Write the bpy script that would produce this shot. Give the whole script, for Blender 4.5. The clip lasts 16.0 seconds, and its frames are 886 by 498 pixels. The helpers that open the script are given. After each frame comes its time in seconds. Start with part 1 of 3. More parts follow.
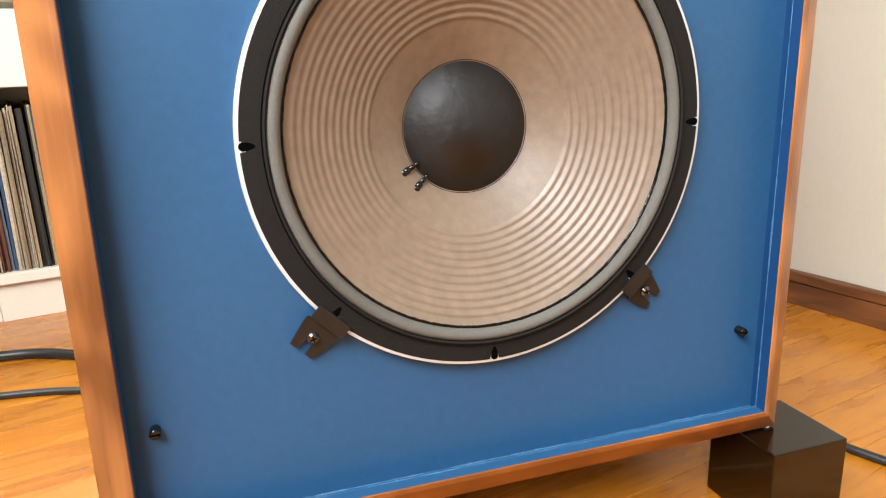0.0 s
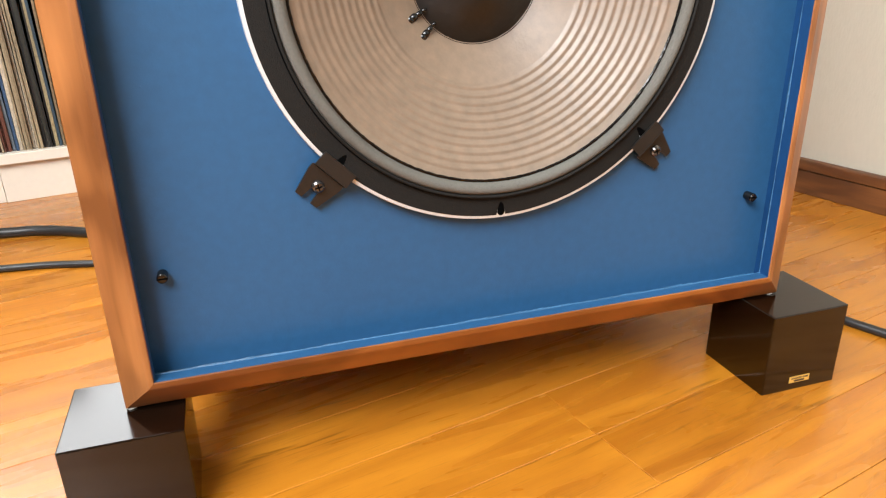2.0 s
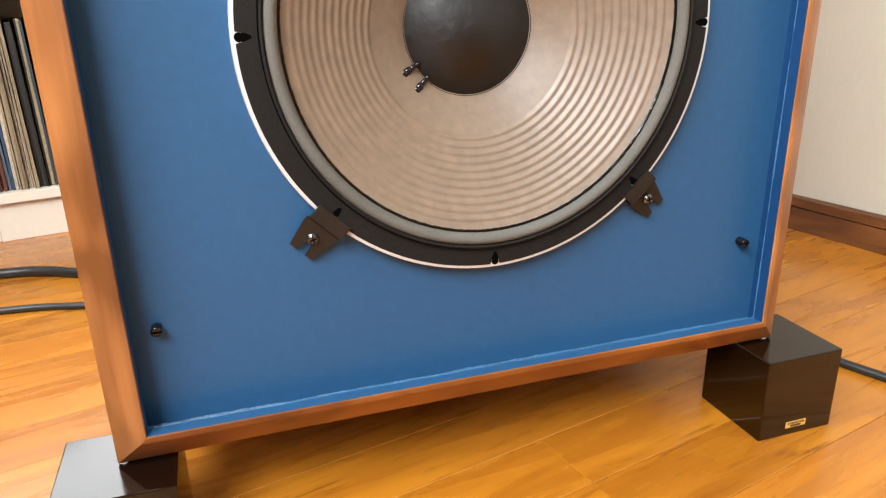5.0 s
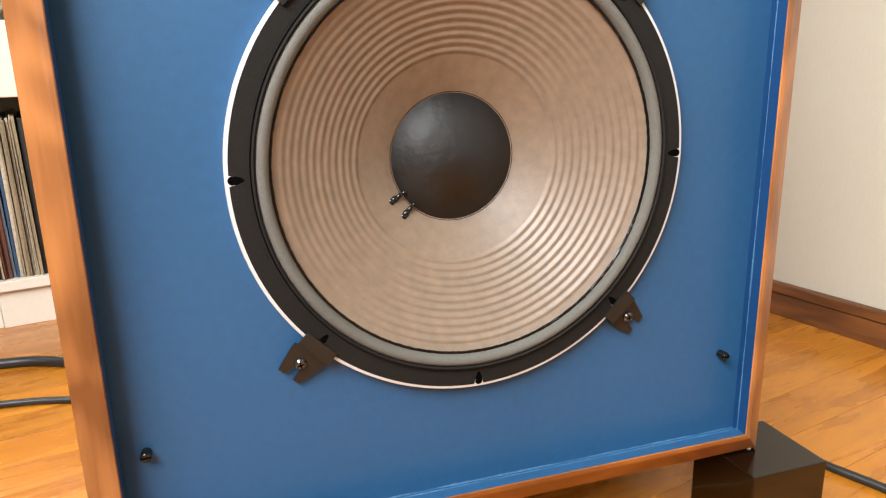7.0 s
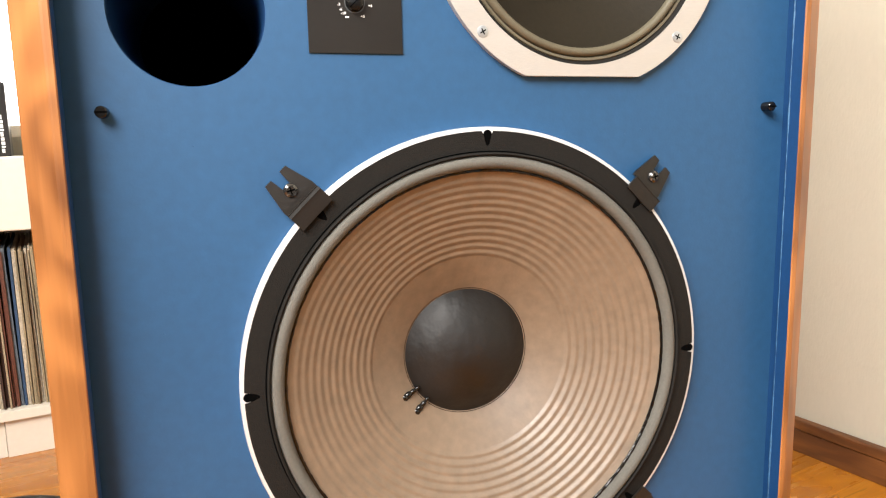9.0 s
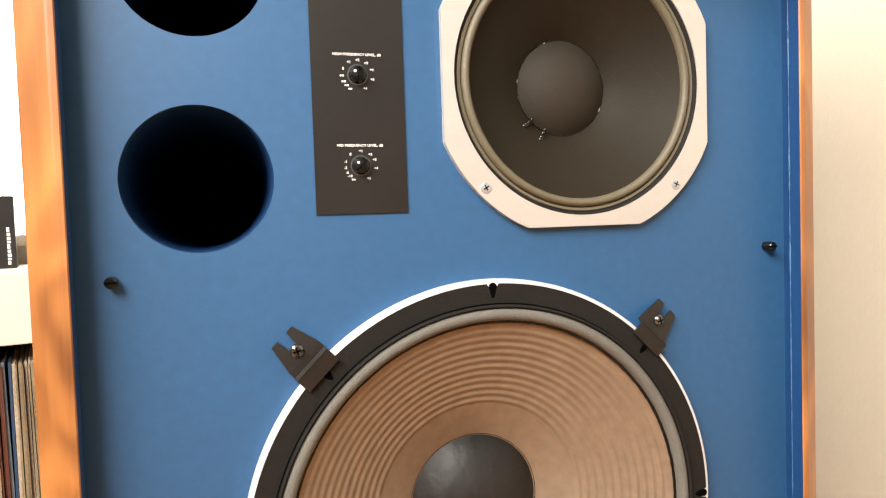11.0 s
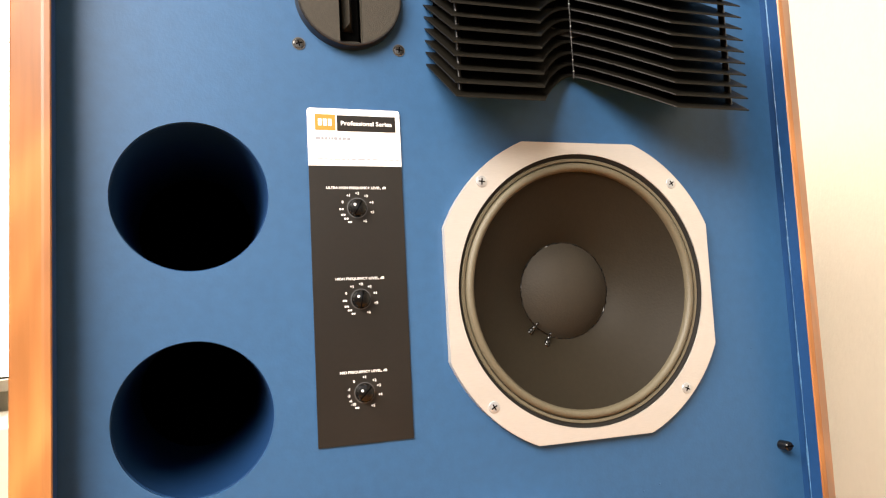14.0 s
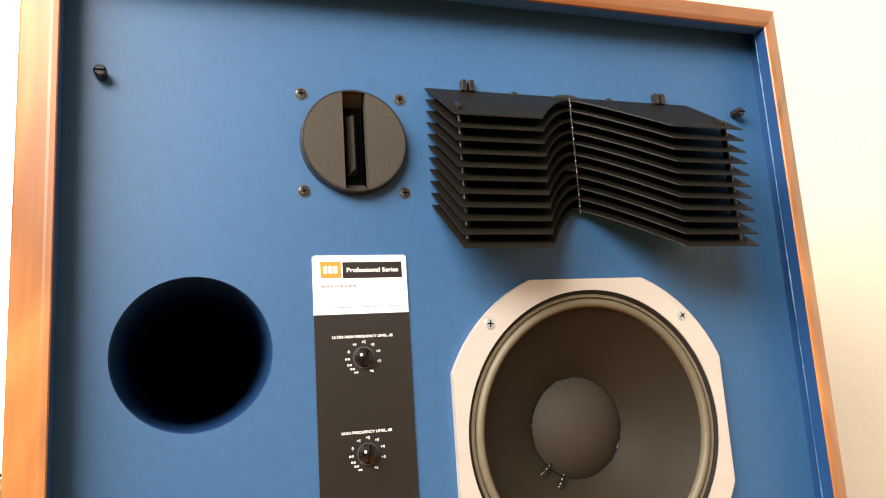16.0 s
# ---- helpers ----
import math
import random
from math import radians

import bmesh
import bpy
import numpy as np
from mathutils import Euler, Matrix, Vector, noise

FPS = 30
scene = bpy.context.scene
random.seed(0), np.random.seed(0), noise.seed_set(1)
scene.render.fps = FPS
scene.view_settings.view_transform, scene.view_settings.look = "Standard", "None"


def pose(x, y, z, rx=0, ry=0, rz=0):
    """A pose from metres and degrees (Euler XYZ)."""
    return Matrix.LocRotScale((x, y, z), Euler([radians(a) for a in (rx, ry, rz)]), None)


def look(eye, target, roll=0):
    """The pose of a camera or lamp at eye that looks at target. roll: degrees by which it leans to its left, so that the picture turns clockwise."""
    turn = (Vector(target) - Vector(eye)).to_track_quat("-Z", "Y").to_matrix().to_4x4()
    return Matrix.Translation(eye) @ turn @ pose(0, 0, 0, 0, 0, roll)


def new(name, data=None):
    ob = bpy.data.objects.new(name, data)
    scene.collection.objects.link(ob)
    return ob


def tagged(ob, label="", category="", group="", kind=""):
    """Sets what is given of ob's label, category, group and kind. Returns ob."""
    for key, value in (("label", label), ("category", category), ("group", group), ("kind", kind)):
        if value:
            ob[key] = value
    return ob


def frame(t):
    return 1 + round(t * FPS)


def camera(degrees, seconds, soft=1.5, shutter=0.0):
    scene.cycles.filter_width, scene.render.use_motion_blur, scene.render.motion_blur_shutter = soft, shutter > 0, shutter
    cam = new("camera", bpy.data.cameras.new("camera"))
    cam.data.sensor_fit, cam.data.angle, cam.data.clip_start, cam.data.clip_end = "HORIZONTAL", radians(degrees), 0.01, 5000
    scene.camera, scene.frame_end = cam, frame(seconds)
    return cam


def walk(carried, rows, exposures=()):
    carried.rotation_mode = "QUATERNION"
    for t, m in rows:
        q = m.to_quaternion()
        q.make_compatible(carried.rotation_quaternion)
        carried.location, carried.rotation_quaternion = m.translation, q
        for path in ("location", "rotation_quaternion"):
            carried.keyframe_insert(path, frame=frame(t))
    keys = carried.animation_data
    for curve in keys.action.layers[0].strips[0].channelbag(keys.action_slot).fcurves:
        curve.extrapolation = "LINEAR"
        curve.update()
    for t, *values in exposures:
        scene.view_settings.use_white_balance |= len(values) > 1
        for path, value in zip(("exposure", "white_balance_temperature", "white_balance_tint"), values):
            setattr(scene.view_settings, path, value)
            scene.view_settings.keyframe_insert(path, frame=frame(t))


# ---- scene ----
cam = camera(64.4, 16.0, soft=1.2)
PATH = [
    (0, (0.115, -0.544, 0.473), (0.702, 1.299, -0.036), -1.7),
    (0.5, (0.113, -0.544, 0.458), (0.693, 1.283, -0.112), -1.6),
    (1, (0.109, -0.545, 0.442), (0.686, 1.264, -0.186), -1.5),
    (1.5, (0.111, -0.547, 0.44), (0.664, 1.237, -0.276), -1.2),
    (2, (0.109, -0.55, 0.425), (0.657, 1.22, -0.326), -1.2),
    (2.5, (0.104, -0.55, 0.417), (0.658, 1.2, -0.379), -0.8),
    (3, (0.105, -0.548, 0.417), (0.655, 1.193, -0.399), -0.8),
    (5.5, (0.114, -0.546, 0.455), (0.688, 1.263, -0.177), -1.5),
    (6, (0.119, -0.549, 0.467), (0.695, 1.271, -0.128), -1.7),
    (6.5, (0.129, -0.554, 0.479), (0.698, 1.281, -0.078), -1.7),
    (7, (0.128, -0.556, 0.502), (0.705, 1.288, -0.014), -1.3),
    (7.5, (0.13, -0.551, 0.539), (0.711, 1.302, 0.059), -1.1),
    (8, (0.132, -0.548, 0.567), (0.709, 1.321, 0.148), -1.1),
    (8.5, (0.129, -0.539, 0.592), (0.714, 1.337, 0.222), -0.8),
    (9, (0.13, -0.538, 0.607), (0.704, 1.353, 0.303), -1.1),
    (9.5, (0.13, -0.535, 0.627), (0.702, 1.364, 0.366), -1.2),
    (10, (0.132, -0.535, 0.642), (0.696, 1.373, 0.436), -1.4),
    (12.5, (0.124, -0.523, 0.713), (0.747, 1.376, 0.769), -2.3),
    (13, (0.123, -0.52, 0.73), (0.752, 1.376, 0.827), -2.4),
    (13.5, (0.12, -0.516, 0.744), (0.758, 1.374, 0.89), -2.8),
    (14, (0.123, -0.515, 0.767), (0.752, 1.375, 0.937), -2.9),
    (14.5, (0.122, -0.513, 0.782), (0.755, 1.372, 1.002), -3.2),
    (15, (0.122, -0.511, 0.795), (0.757, 1.366, 1.069), -3.4),
    (15.5, (0.122, -0.51, 0.812), (0.755, 1.361, 1.127), -3.6),
    (16, (0.121, -0.511, 0.834), (0.756, 1.356, 1.167), -3.7),
]
walk(cam, [(t, look(eye, target, roll)) for t, eye, target, roll in PATH], [(0, 0.0, 6200, 9), (3, -0.05, 6200, 9), (6, -0.08, 6200, 9), (8.5, -0.05, 6600, 10), (12.5, -0.05, 7150, 13), (16, -0.12, 7300, 14)])

# ---- light ----
FLOOR = 0.006
TURN_ROOM = radians(12.5)
ROOM = Matrix.Rotation(TURN_ROOM, 4, "Z")


def area(name, at, target, wide, high, watts, colour):
    data = bpy.data.lights.new(name, "AREA")
    data.shape, data.size, data.size_y, data.energy, data.color = "RECTANGLE", wide, high, watts, colour
    ob = new(name, data)
    ob.matrix_world = ROOM @ look(at, target)
    return ob


world = bpy.data.worlds.new("world")
scene.world = world
world.use_nodes = True
sky = world.node_tree.nodes.new("ShaderNodeTexSky")
sky.sky_type, sky.sun_disc, sky.sun_elevation, sky.sun_rotation = "NISHITA", False, radians(40), radians(200)
world.node_tree.links.new(sky.outputs[0], world.node_tree.nodes["Background"].inputs[0])
world.node_tree.nodes["Background"].inputs[1].default_value = 0.1

area("west_window_light", (-1.36, -1.12, 2.05), (0.0, -0.57, 1.35), 2.0, 1.1, 236, (1.0, 0.985, 0.96))
# Weak frontal fill added from the south; no source is known there.
area("south_fill_light", (-0.4, -3.46, 1.78), (-0.4, 0, 1.78), 1.6, 1.34, 3, (1.0, 0.985, 0.96))

# ---- materials ----
MATS = {}


def mat(name, base, rough=0.5, metal=0.0, vary=0.15, scale=40.0, bump=0.0, bump_scale=300.0, coat=0.0, stretch=(1, 1, 1), rough_vary=0.08, spec=0.5, coat_ior=1.5):
    """A plain surface with colour variation at two scales, uneven gloss and fine relief."""
    if name in MATS:
        return MATS[name]
    m = MATS[name] = bpy.data.materials.new(name)
    m.use_nodes = True
    n, l = m.node_tree.nodes, m.node_tree.links
    bsdf = n["Principled BSDF"]
    where = n.new("ShaderNodeTexCoord")
    mapping = n.new("ShaderNodeMapping")
    mapping.inputs["Scale"].default_value = stretch
    l.new(where.outputs["Object"], mapping.inputs[0])
    fine, broad = n.new("ShaderNodeTexNoise"), n.new("ShaderNodeTexNoise")
    fine.inputs["Scale"].default_value, fine.inputs["Detail"].default_value = scale * 8, 4
    broad.inputs["Scale"].default_value, broad.inputs["Detail"].default_value = scale / 4, 3
    add = n.new("ShaderNodeMath")
    add.operation = "ADD"
    for tex in (fine, broad):
        l.new(mapping.outputs[0], tex.inputs["Vector"])
    l.new(fine.outputs[0], add.inputs[0])
    l.new(broad.outputs[0], add.inputs[1])
    span = n.new("ShaderNodeMapRange")
    span.inputs["From Min"].default_value, span.inputs["From Max"].default_value = 0.6, 1.4
    l.new(add.outputs[0], span.inputs[0])
    mix = n.new("ShaderNodeMix")
    mix.data_type = "RGBA"
    mix.inputs["A"].default_value = (*[c * (1 - vary) for c in base], 1)
    mix.inputs["B"].default_value = (*[min(1, c * (1 + vary)) for c in base], 1)
    l.new(span.outputs[0], mix.inputs["Factor"])
    l.new(mix.outputs["Result"], bsdf.inputs["Base Color"])
    gloss = n.new("ShaderNodeMapRange")
    gloss.inputs["To Min"].default_value, gloss.inputs["To Max"].default_value = max(0.02, rough - rough_vary), min(1, rough + rough_vary)
    l.new(broad.outputs[0], gloss.inputs[0])
    l.new(gloss.outputs[0], bsdf.inputs["Roughness"])
    bsdf.inputs["Metallic"].default_value = metal
    bsdf.inputs["Coat Weight"].default_value, bsdf.inputs["Coat Roughness"].default_value = coat, 0.12
    bsdf.inputs["Coat IOR"].default_value, bsdf.inputs["Specular IOR Level"].default_value = coat_ior, spec
    if bump:
        relief = n.new("ShaderNodeTexNoise")
        relief.inputs["Scale"].default_value, relief.inputs["Detail"].default_value = bump_scale, 3
        l.new(mapping.outputs[0], relief.inputs["Vector"])
        b = n.new("ShaderNodeBump")
        b.inputs["Strength"].default_value, b.inputs["Distance"].default_value = bump, 0.002
        l.new(relief.outputs[0], b.inputs["Height"])
        l.new(b.outputs[0], bsdf.inputs["Normal"])
    return m


def wood(name, dark, light, axis, rough=0.35, coat=0.1, ring=9.0, pores=0.5, shift=False, figure=1.0, flames=0.0):
    """Wood with broad figure, growth lines and fine pores running along one axis."""
    if name in MATS:
        return MATS[name]
    m = MATS[name] = bpy.data.materials.new(name)
    m.use_nodes = True
    n, l = m.node_tree.nodes, m.node_tree.links
    bsdf = n["Principled BSDF"]
    where = n.new("ShaderNodeTexCoord")
    vector = where.outputs["Object"]
    if shift:
        info, far, sum_ = n.new("ShaderNodeObjectInfo"), n.new("ShaderNodeVectorMath"), n.new("ShaderNodeVectorMath")
        far.operation, sum_.operation = "SCALE", "ADD"
        far.inputs[0].default_value = (7.3, 3.1, 1.7)
        l.new(info.outputs["Random"], far.inputs["Scale"])
        l.new(vector, sum_.inputs[0])
        l.new(far.outputs[0], sum_.inputs[1])
        vector = sum_.outputs[0]

    def noise_at(along, across, detail, distort=0.0):
        mapping, tex = n.new("ShaderNodeMapping"), n.new("ShaderNodeTexNoise")
        s = [across] * 3
        s["xyz".index(axis)] = along
        mapping.inputs["Scale"].default_value = s
        tex.inputs["Scale"].default_value, tex.inputs["Detail"].default_value = 1.0, detail
        tex.inputs["Distortion"].default_value = distort
        l.new(vector, mapping.inputs[0])
        l.new(mapping.outputs[0], tex.inputs["Vector"])
        return tex.outputs[0]

    broad, lines, pore = noise_at(4.0, 24, 3, 0.9), noise_at(1.8, 16, 2, 0.6), noise_at(28, 900, 3)
    wave = n.new("ShaderNodeMath")
    wave.operation = "MULTIPLY"
    wave.inputs[1].default_value = ring * 6.28
    l.new(lines, wave.inputs[0])
    sine = n.new("ShaderNodeMath")
    sine.operation = "SINE"
    l.new(wave.outputs[0], sine.inputs[0])
    figure_mix = n.new("ShaderNodeMath")
    figure_mix.operation = "MULTIPLY_ADD"
    figure_mix.inputs[1].default_value = 0.13 * figure
    l.new(sine.outputs[0], figure_mix.inputs[0])
    l.new(broad, figure_mix.inputs[2])
    ramp = n.new("ShaderNodeValToRGB")
    ramp.color_ramp.elements[0].position, ramp.color_ramp.elements[1].position = 0.3, 0.66
    ramp.color_ramp.elements[0].color, ramp.color_ramp.elements[1].color = (*dark, 1), (*light, 1)
    l.new(figure_mix.outputs[0], ramp.inputs[0])
    cut = n.new("ShaderNodeMapRange")
    cut.inputs["From Min"].default_value, cut.inputs["From Max"].default_value = 0.56, 0.7
    l.new(pore, cut.inputs[0])
    weight = n.new("ShaderNodeMath")
    weight.operation = "MULTIPLY"
    weight.inputs[1].default_value = pores
    l.new(cut.outputs[0], weight.inputs[0])
    mix = n.new("ShaderNodeMix")
    mix.data_type = "RGBA"
    mix.inputs["B"].default_value = (*[c * 0.45 for c in dark], 1)
    l.new(weight.outputs[0], mix.inputs["Factor"])
    l.new(ramp.outputs[0], mix.inputs["A"])
    colour = mix.outputs["Result"]
    if flames:
        # short dark dashes of open grain, gathered in loose patches
        dash, patch = n.new("ShaderNodeMapRange"), n.new("ShaderNodeMapRange")
        dash.inputs["From Min"].default_value, dash.inputs["From Max"].default_value = 0.56, 0.68
        patch.inputs["From Min"].default_value, patch.inputs["From Max"].default_value = 0.48, 0.66
        l.new(noise_at(16, 190, 2, 0.4), dash.inputs[0])
        l.new(noise_at(3.0, 13, 2, 0.5), patch.inputs[0])
        both, amount, burn = n.new("ShaderNodeMath"), n.new("ShaderNodeMath"), n.new("ShaderNodeMix")
        both.operation = amount.operation = "MULTIPLY"
        l.new(dash.outputs[0], both.inputs[0])
        l.new(patch.outputs[0], both.inputs[1])
        l.new(both.outputs[0], amount.inputs[0])
        amount.inputs[1].default_value = flames
        burn.data_type = "RGBA"
        burn.inputs["B"].default_value = (*[c * 0.4 for c in dark], 1)
        l.new(amount.outputs[0], burn.inputs["Factor"])
        l.new(colour, burn.inputs["A"])
        colour = burn.outputs["Result"]
    if shift:
        tone, tint = n.new("ShaderNodeMapRange"), n.new("ShaderNodeHueSaturation")
        tone.inputs["To Min"].default_value, tone.inputs["To Max"].default_value = 0.86, 1.12
        l.new(info.outputs["Random"], tone.inputs[0])
        l.new(tone.outputs[0], tint.inputs["Value"])
        l.new(colour, tint.inputs["Color"])
        colour = tint.outputs[0]
    l.new(colour, bsdf.inputs["Base Color"])
    gloss = n.new("ShaderNodeMapRange")
    gloss.inputs["To Min"].default_value, gloss.inputs["To Max"].default_value = rough - 0.08, rough + 0.1
    l.new(broad, gloss.inputs[0])
    l.new(gloss.outputs[0], bsdf.inputs["Roughness"])
    bsdf.inputs["Coat Weight"].default_value, bsdf.inputs["Coat Roughness"].default_value = coat, 0.2
    b = n.new("ShaderNodeBump")
    b.inputs["Strength"].default_value, b.inputs["Distance"].default_value = 0.12, 0.001
    b.invert = True
    l.new(cut.outputs[0], b.inputs["Height"])
    l.new(b.outputs[0], bsdf.inputs["Normal"])
    return m


def walnut(name, dark, light, axis):
    """Oiled walnut veneer: slow arched figure, soft streaks and faint grey zones along one axis."""
    m = MATS[name] = bpy.data.materials.new(name)
    m.use_nodes = True
    n, l = m.node_tree.nodes, m.node_tree.links
    bsdf = n["Principled BSDF"]
    where = n.new("ShaderNodeTexCoord")

    def noise_at(along, across, detail, distort, lift):
        mapping, tex = n.new("ShaderNodeMapping"), n.new("ShaderNodeTexNoise")
        s = [across] * 3
        s["xyz".index(axis)] = along
        mapping.inputs["Scale"].default_value, mapping.inputs["Location"].default_value = s, (lift, lift * 1.7, lift * 0.6)
        tex.inputs["Scale"].default_value, tex.inputs["Detail"].default_value, tex.inputs["Distortion"].default_value = 1.0, detail, distort
        l.new(where.outputs["Object"], mapping.inputs[0])
        l.new(mapping.outputs[0], tex.inputs["Vector"])
        return tex.outputs[0]

    def maths(kind, a, b, c=0.0):
        node = n.new("ShaderNodeMath")
        node.operation = kind
        for slot, value in enumerate((a, b, c)):
            if isinstance(value, float):
                node.inputs[slot].default_value = value
            else:
                l.new(value, node.inputs[slot])
        return node.outputs[0]

    arch = noise_at(4.5, 8.0, 1.5, 0.9, 2.3)
    bands = maths("SINE", maths("MULTIPLY", arch, 36.0), 0.0)
    streak = noise_at(9.0, 120.0, 3, 0.6, 5.1)
    zone = noise_at(2.6, 6.0, 2, 0.8, 9.4)
    tone = maths("MULTIPLY_ADD", bands, 0.07, maths("MULTIPLY_ADD", streak, 0.2, maths("MULTIPLY", zone, 0.95)))
    ramp = n.new("ShaderNodeValToRGB")
    ramp.color_ramp.elements[0].position, ramp.color_ramp.elements[1].position = 0.36, 0.76
    ramp.color_ramp.elements[0].color, ramp.color_ramp.elements[1].color = (*dark, 1), (*light, 1)
    l.new(tone, ramp.inputs[0])
    l.new(ramp.outputs[0], bsdf.inputs["Base Color"])
    gloss = n.new("ShaderNodeMapRange")
    gloss.inputs["To Min"].default_value, gloss.inputs["To Max"].default_value = 0.32, 0.5
    l.new(streak, gloss.inputs[0])
    l.new(gloss.outputs[0], bsdf.inputs["Roughness"])
    b = n.new("ShaderNodeBump")
    b.inputs["Strength"].default_value, b.inputs["Distance"].default_value = 0.1, 0.001
    l.new(streak, b.inputs["Height"])
    l.new(b.outputs[0], bsdf.inputs["Normal"])
    return m


WALNUT_V = walnut("walnut_upright", (0.15, 0.052, 0.0145), (0.48, 0.193, 0.057), "z")
WALNUT_H = walnut("walnut_level", (0.125, 0.034, 0.0055), (0.35, 0.11, 0.018), "x")
BLUE = mat("blue_paint", (0.0182, 0.0775, 0.178), 0.5, vary=0.12, scale=14, bump=0.06, bump_scale=420, spec=0.45)
# Darker copy of the blue paint; the side lips' shade is in its colour.
LIP_BLUE = mat("shaded_blue_paint", (0.006, 0.042, 0.13), 0.5, vary=0.12, scale=20, bump=0.1, spec=0.4)
NAVY = mat("dark_navy_tube", (0.005, 0.03, 0.092), 0.6, vary=0.1, scale=30, spec=0.15)
BLUE_WORN = mat("blue_paint_worn_edge", (0.033, 0.11, 0.215), 0.45, vary=0.5, scale=60, bump=0.3, bump_scale=500)
BLACK = mat("black_satin", (0.009, 0.008, 0.0075), 0.36, vary=0.2, scale=60, bump=0.1)
# Near black that puts the shade of holes, slots and gaps into colour.
VOID = mat("recess_black", (0.0022, 0.0022, 0.0022), 1.0, vary=0.1, spec=0.0)
GASKET = mat("black_gasket", (0.0095, 0.0085, 0.0073), 0.75, vary=0.25, scale=60, bump=0.3, bump_scale=900, spec=0.2)
FOAM = mat("grey_foam", (0.125, 0.12, 0.105), 0.8, vary=0.15, scale=60, bump=0.5, bump_scale=1600, spec=0.3)
ALU = mat("bare_aluminium", (0.6, 0.6, 0.6), 0.4, metal=0.2, vary=0.06, scale=50)
CAST = mat("brushed_frame_metal", (0.55, 0.525, 0.49), 0.4, metal=0.45, vary=0.06, scale=60, bump=0.12, bump_scale=900, stretch=(0.3, 1, 3))
CONE = mat("tan_paper_cone", (0.185, 0.13, 0.086), 0.52, vary=0.24, scale=14, bump=0.12, bump_scale=420, spec=0.9)
CAP = mat("black_dust_cap", (0.006, 0.005, 0.0045), 0.55, vary=0.6, scale=90, bump=0.9, bump_scale=45, rough_vary=0.3, spec=0.5)
GLUE = mat("black_glue", (0.003, 0.0027, 0.0025), 0.16, vary=0.2, bump=0.4, bump_scale=300, spec=0.4)
MIDCONE = mat("dark_paper_cone", (0.017, 0.0135, 0.0085), 0.6, vary=0.16, scale=30, bump=0.12, bump_scale=500, spec=0.13)
MIDCAP = mat("dark_dust_cap", (0.026, 0.0215, 0.0155), 0.65, vary=0.15, scale=60, bump=0.2, bump_scale=600, spec=0.2)
MIDROLL = mat("olive_surround", (0.105, 0.09, 0.058), 0.55, vary=0.12, scale=60, bump=0.2, bump_scale=900)
KNOB = mat("glossy_black_plastic", (0.004, 0.0038, 0.0035), 0.22, vary=0.1)
FIN = mat("charcoal_plate", (0.04, 0.036, 0.029), 0.48, vary=0.15, scale=50, bump=0.2, bump_scale=1200, spec=0.22)
LENS = mat("taupe_lens_plate", (0.007, 0.006, 0.0043), 0.48, vary=0.2, scale=40, bump=0.15, bump_scale=900, spec=0.13)
PLATE = mat("anodised_panel", (0.0118, 0.01, 0.0082), 0.42, vary=0.1, scale=40, spec=0.36)
WHITE = mat("white_print", (0.86, 0.86, 0.85), 0.45, vary=0.02)
GREY_PRINT = mat("grey_print", (0.25, 0.26, 0.29), 0.5, vary=0.05)
ORANGE = mat("orange_print", (0.66, 0.2, 0.03), 0.45, vary=0.05)
STEEL = mat("zinc_steel", (0.5, 0.52, 0.53), 0.3, metal=0.6, vary=0.1, scale=200)
BEZEL = mat("dark_bezel", (0.2, 0.2, 0.2), 0.25, metal=0.6, vary=0.1)
WASHER = mat("dull_washer", (0.1, 0.1, 0.1), 0.4, metal=0.5, vary=0.15, scale=200)
DARKSTEEL = mat("blackened_steel", (0.12, 0.115, 0.11), 0.2, metal=0.85, vary=0.2, scale=200)
CLAMPED = mat("brown_black_bracket", (0.018, 0.0155, 0.0135), 0.36, metal=0.3, vary=0.25, scale=120, bump=0.1)
CUBE = mat("ebony_block", (0.005, 0.0022, 0.0011), 0.2, vary=0.25, scale=30, bump=0.015, stretch=(1, 1, 6), rough_vary=0.04, spec=0.2, coat=0.55, coat_ior=1.6)
GOLD = mat("gold_sticker", (0.75, 0.5, 0.12), 0.35, metal=0.4, vary=0.08, scale=120)
INK = mat("dark_ink", (0.05, 0.03, 0.015), 0.6, vary=0.05)
PLANK = wood("floor_plank", (0.37, 0.122, 0.008), (0.53, 0.203, 0.0145), "x", 0.27, 0.3, 3.0, 0.3, shift=True, figure=0.45, flames=0.6)
SUBFLOOR = mat("joint_shadow", (0.2, 0.09, 0.02), 0.8)
SKIRT = wood("brown_skirting", (0.085, 0.027, 0.005), (0.17, 0.06, 0.012), "y", 0.5, 0.04, 5.0, 0.35)
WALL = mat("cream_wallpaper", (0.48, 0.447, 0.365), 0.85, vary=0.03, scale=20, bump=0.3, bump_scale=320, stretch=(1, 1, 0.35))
# Unseen south and west walls, coloured dark to cut the bounced light.
FAR_WALL = mat("dim_unseen_wall", (0.13, 0.115, 0.1), 0.9, vary=0.04, scale=10)
# Ceiling out of view, darker than real so less light bounces down.
CEIL = mat("dim_unseen_ceiling", (0.24, 0.225, 0.2), 0.9, vary=0.04, scale=10)
CREAM = mat("cream_lacquer", (0.74, 0.68, 0.58), 0.5, vary=0.04, scale=12)
CABLE = mat("black_cable", (0.014, 0.014, 0.014), 0.4, vary=0.2, scale=90)
FELT = mat("pale_disc", (0.7, 0.66, 0.6), 0.7, vary=0.1)

# ---- building blocks ----


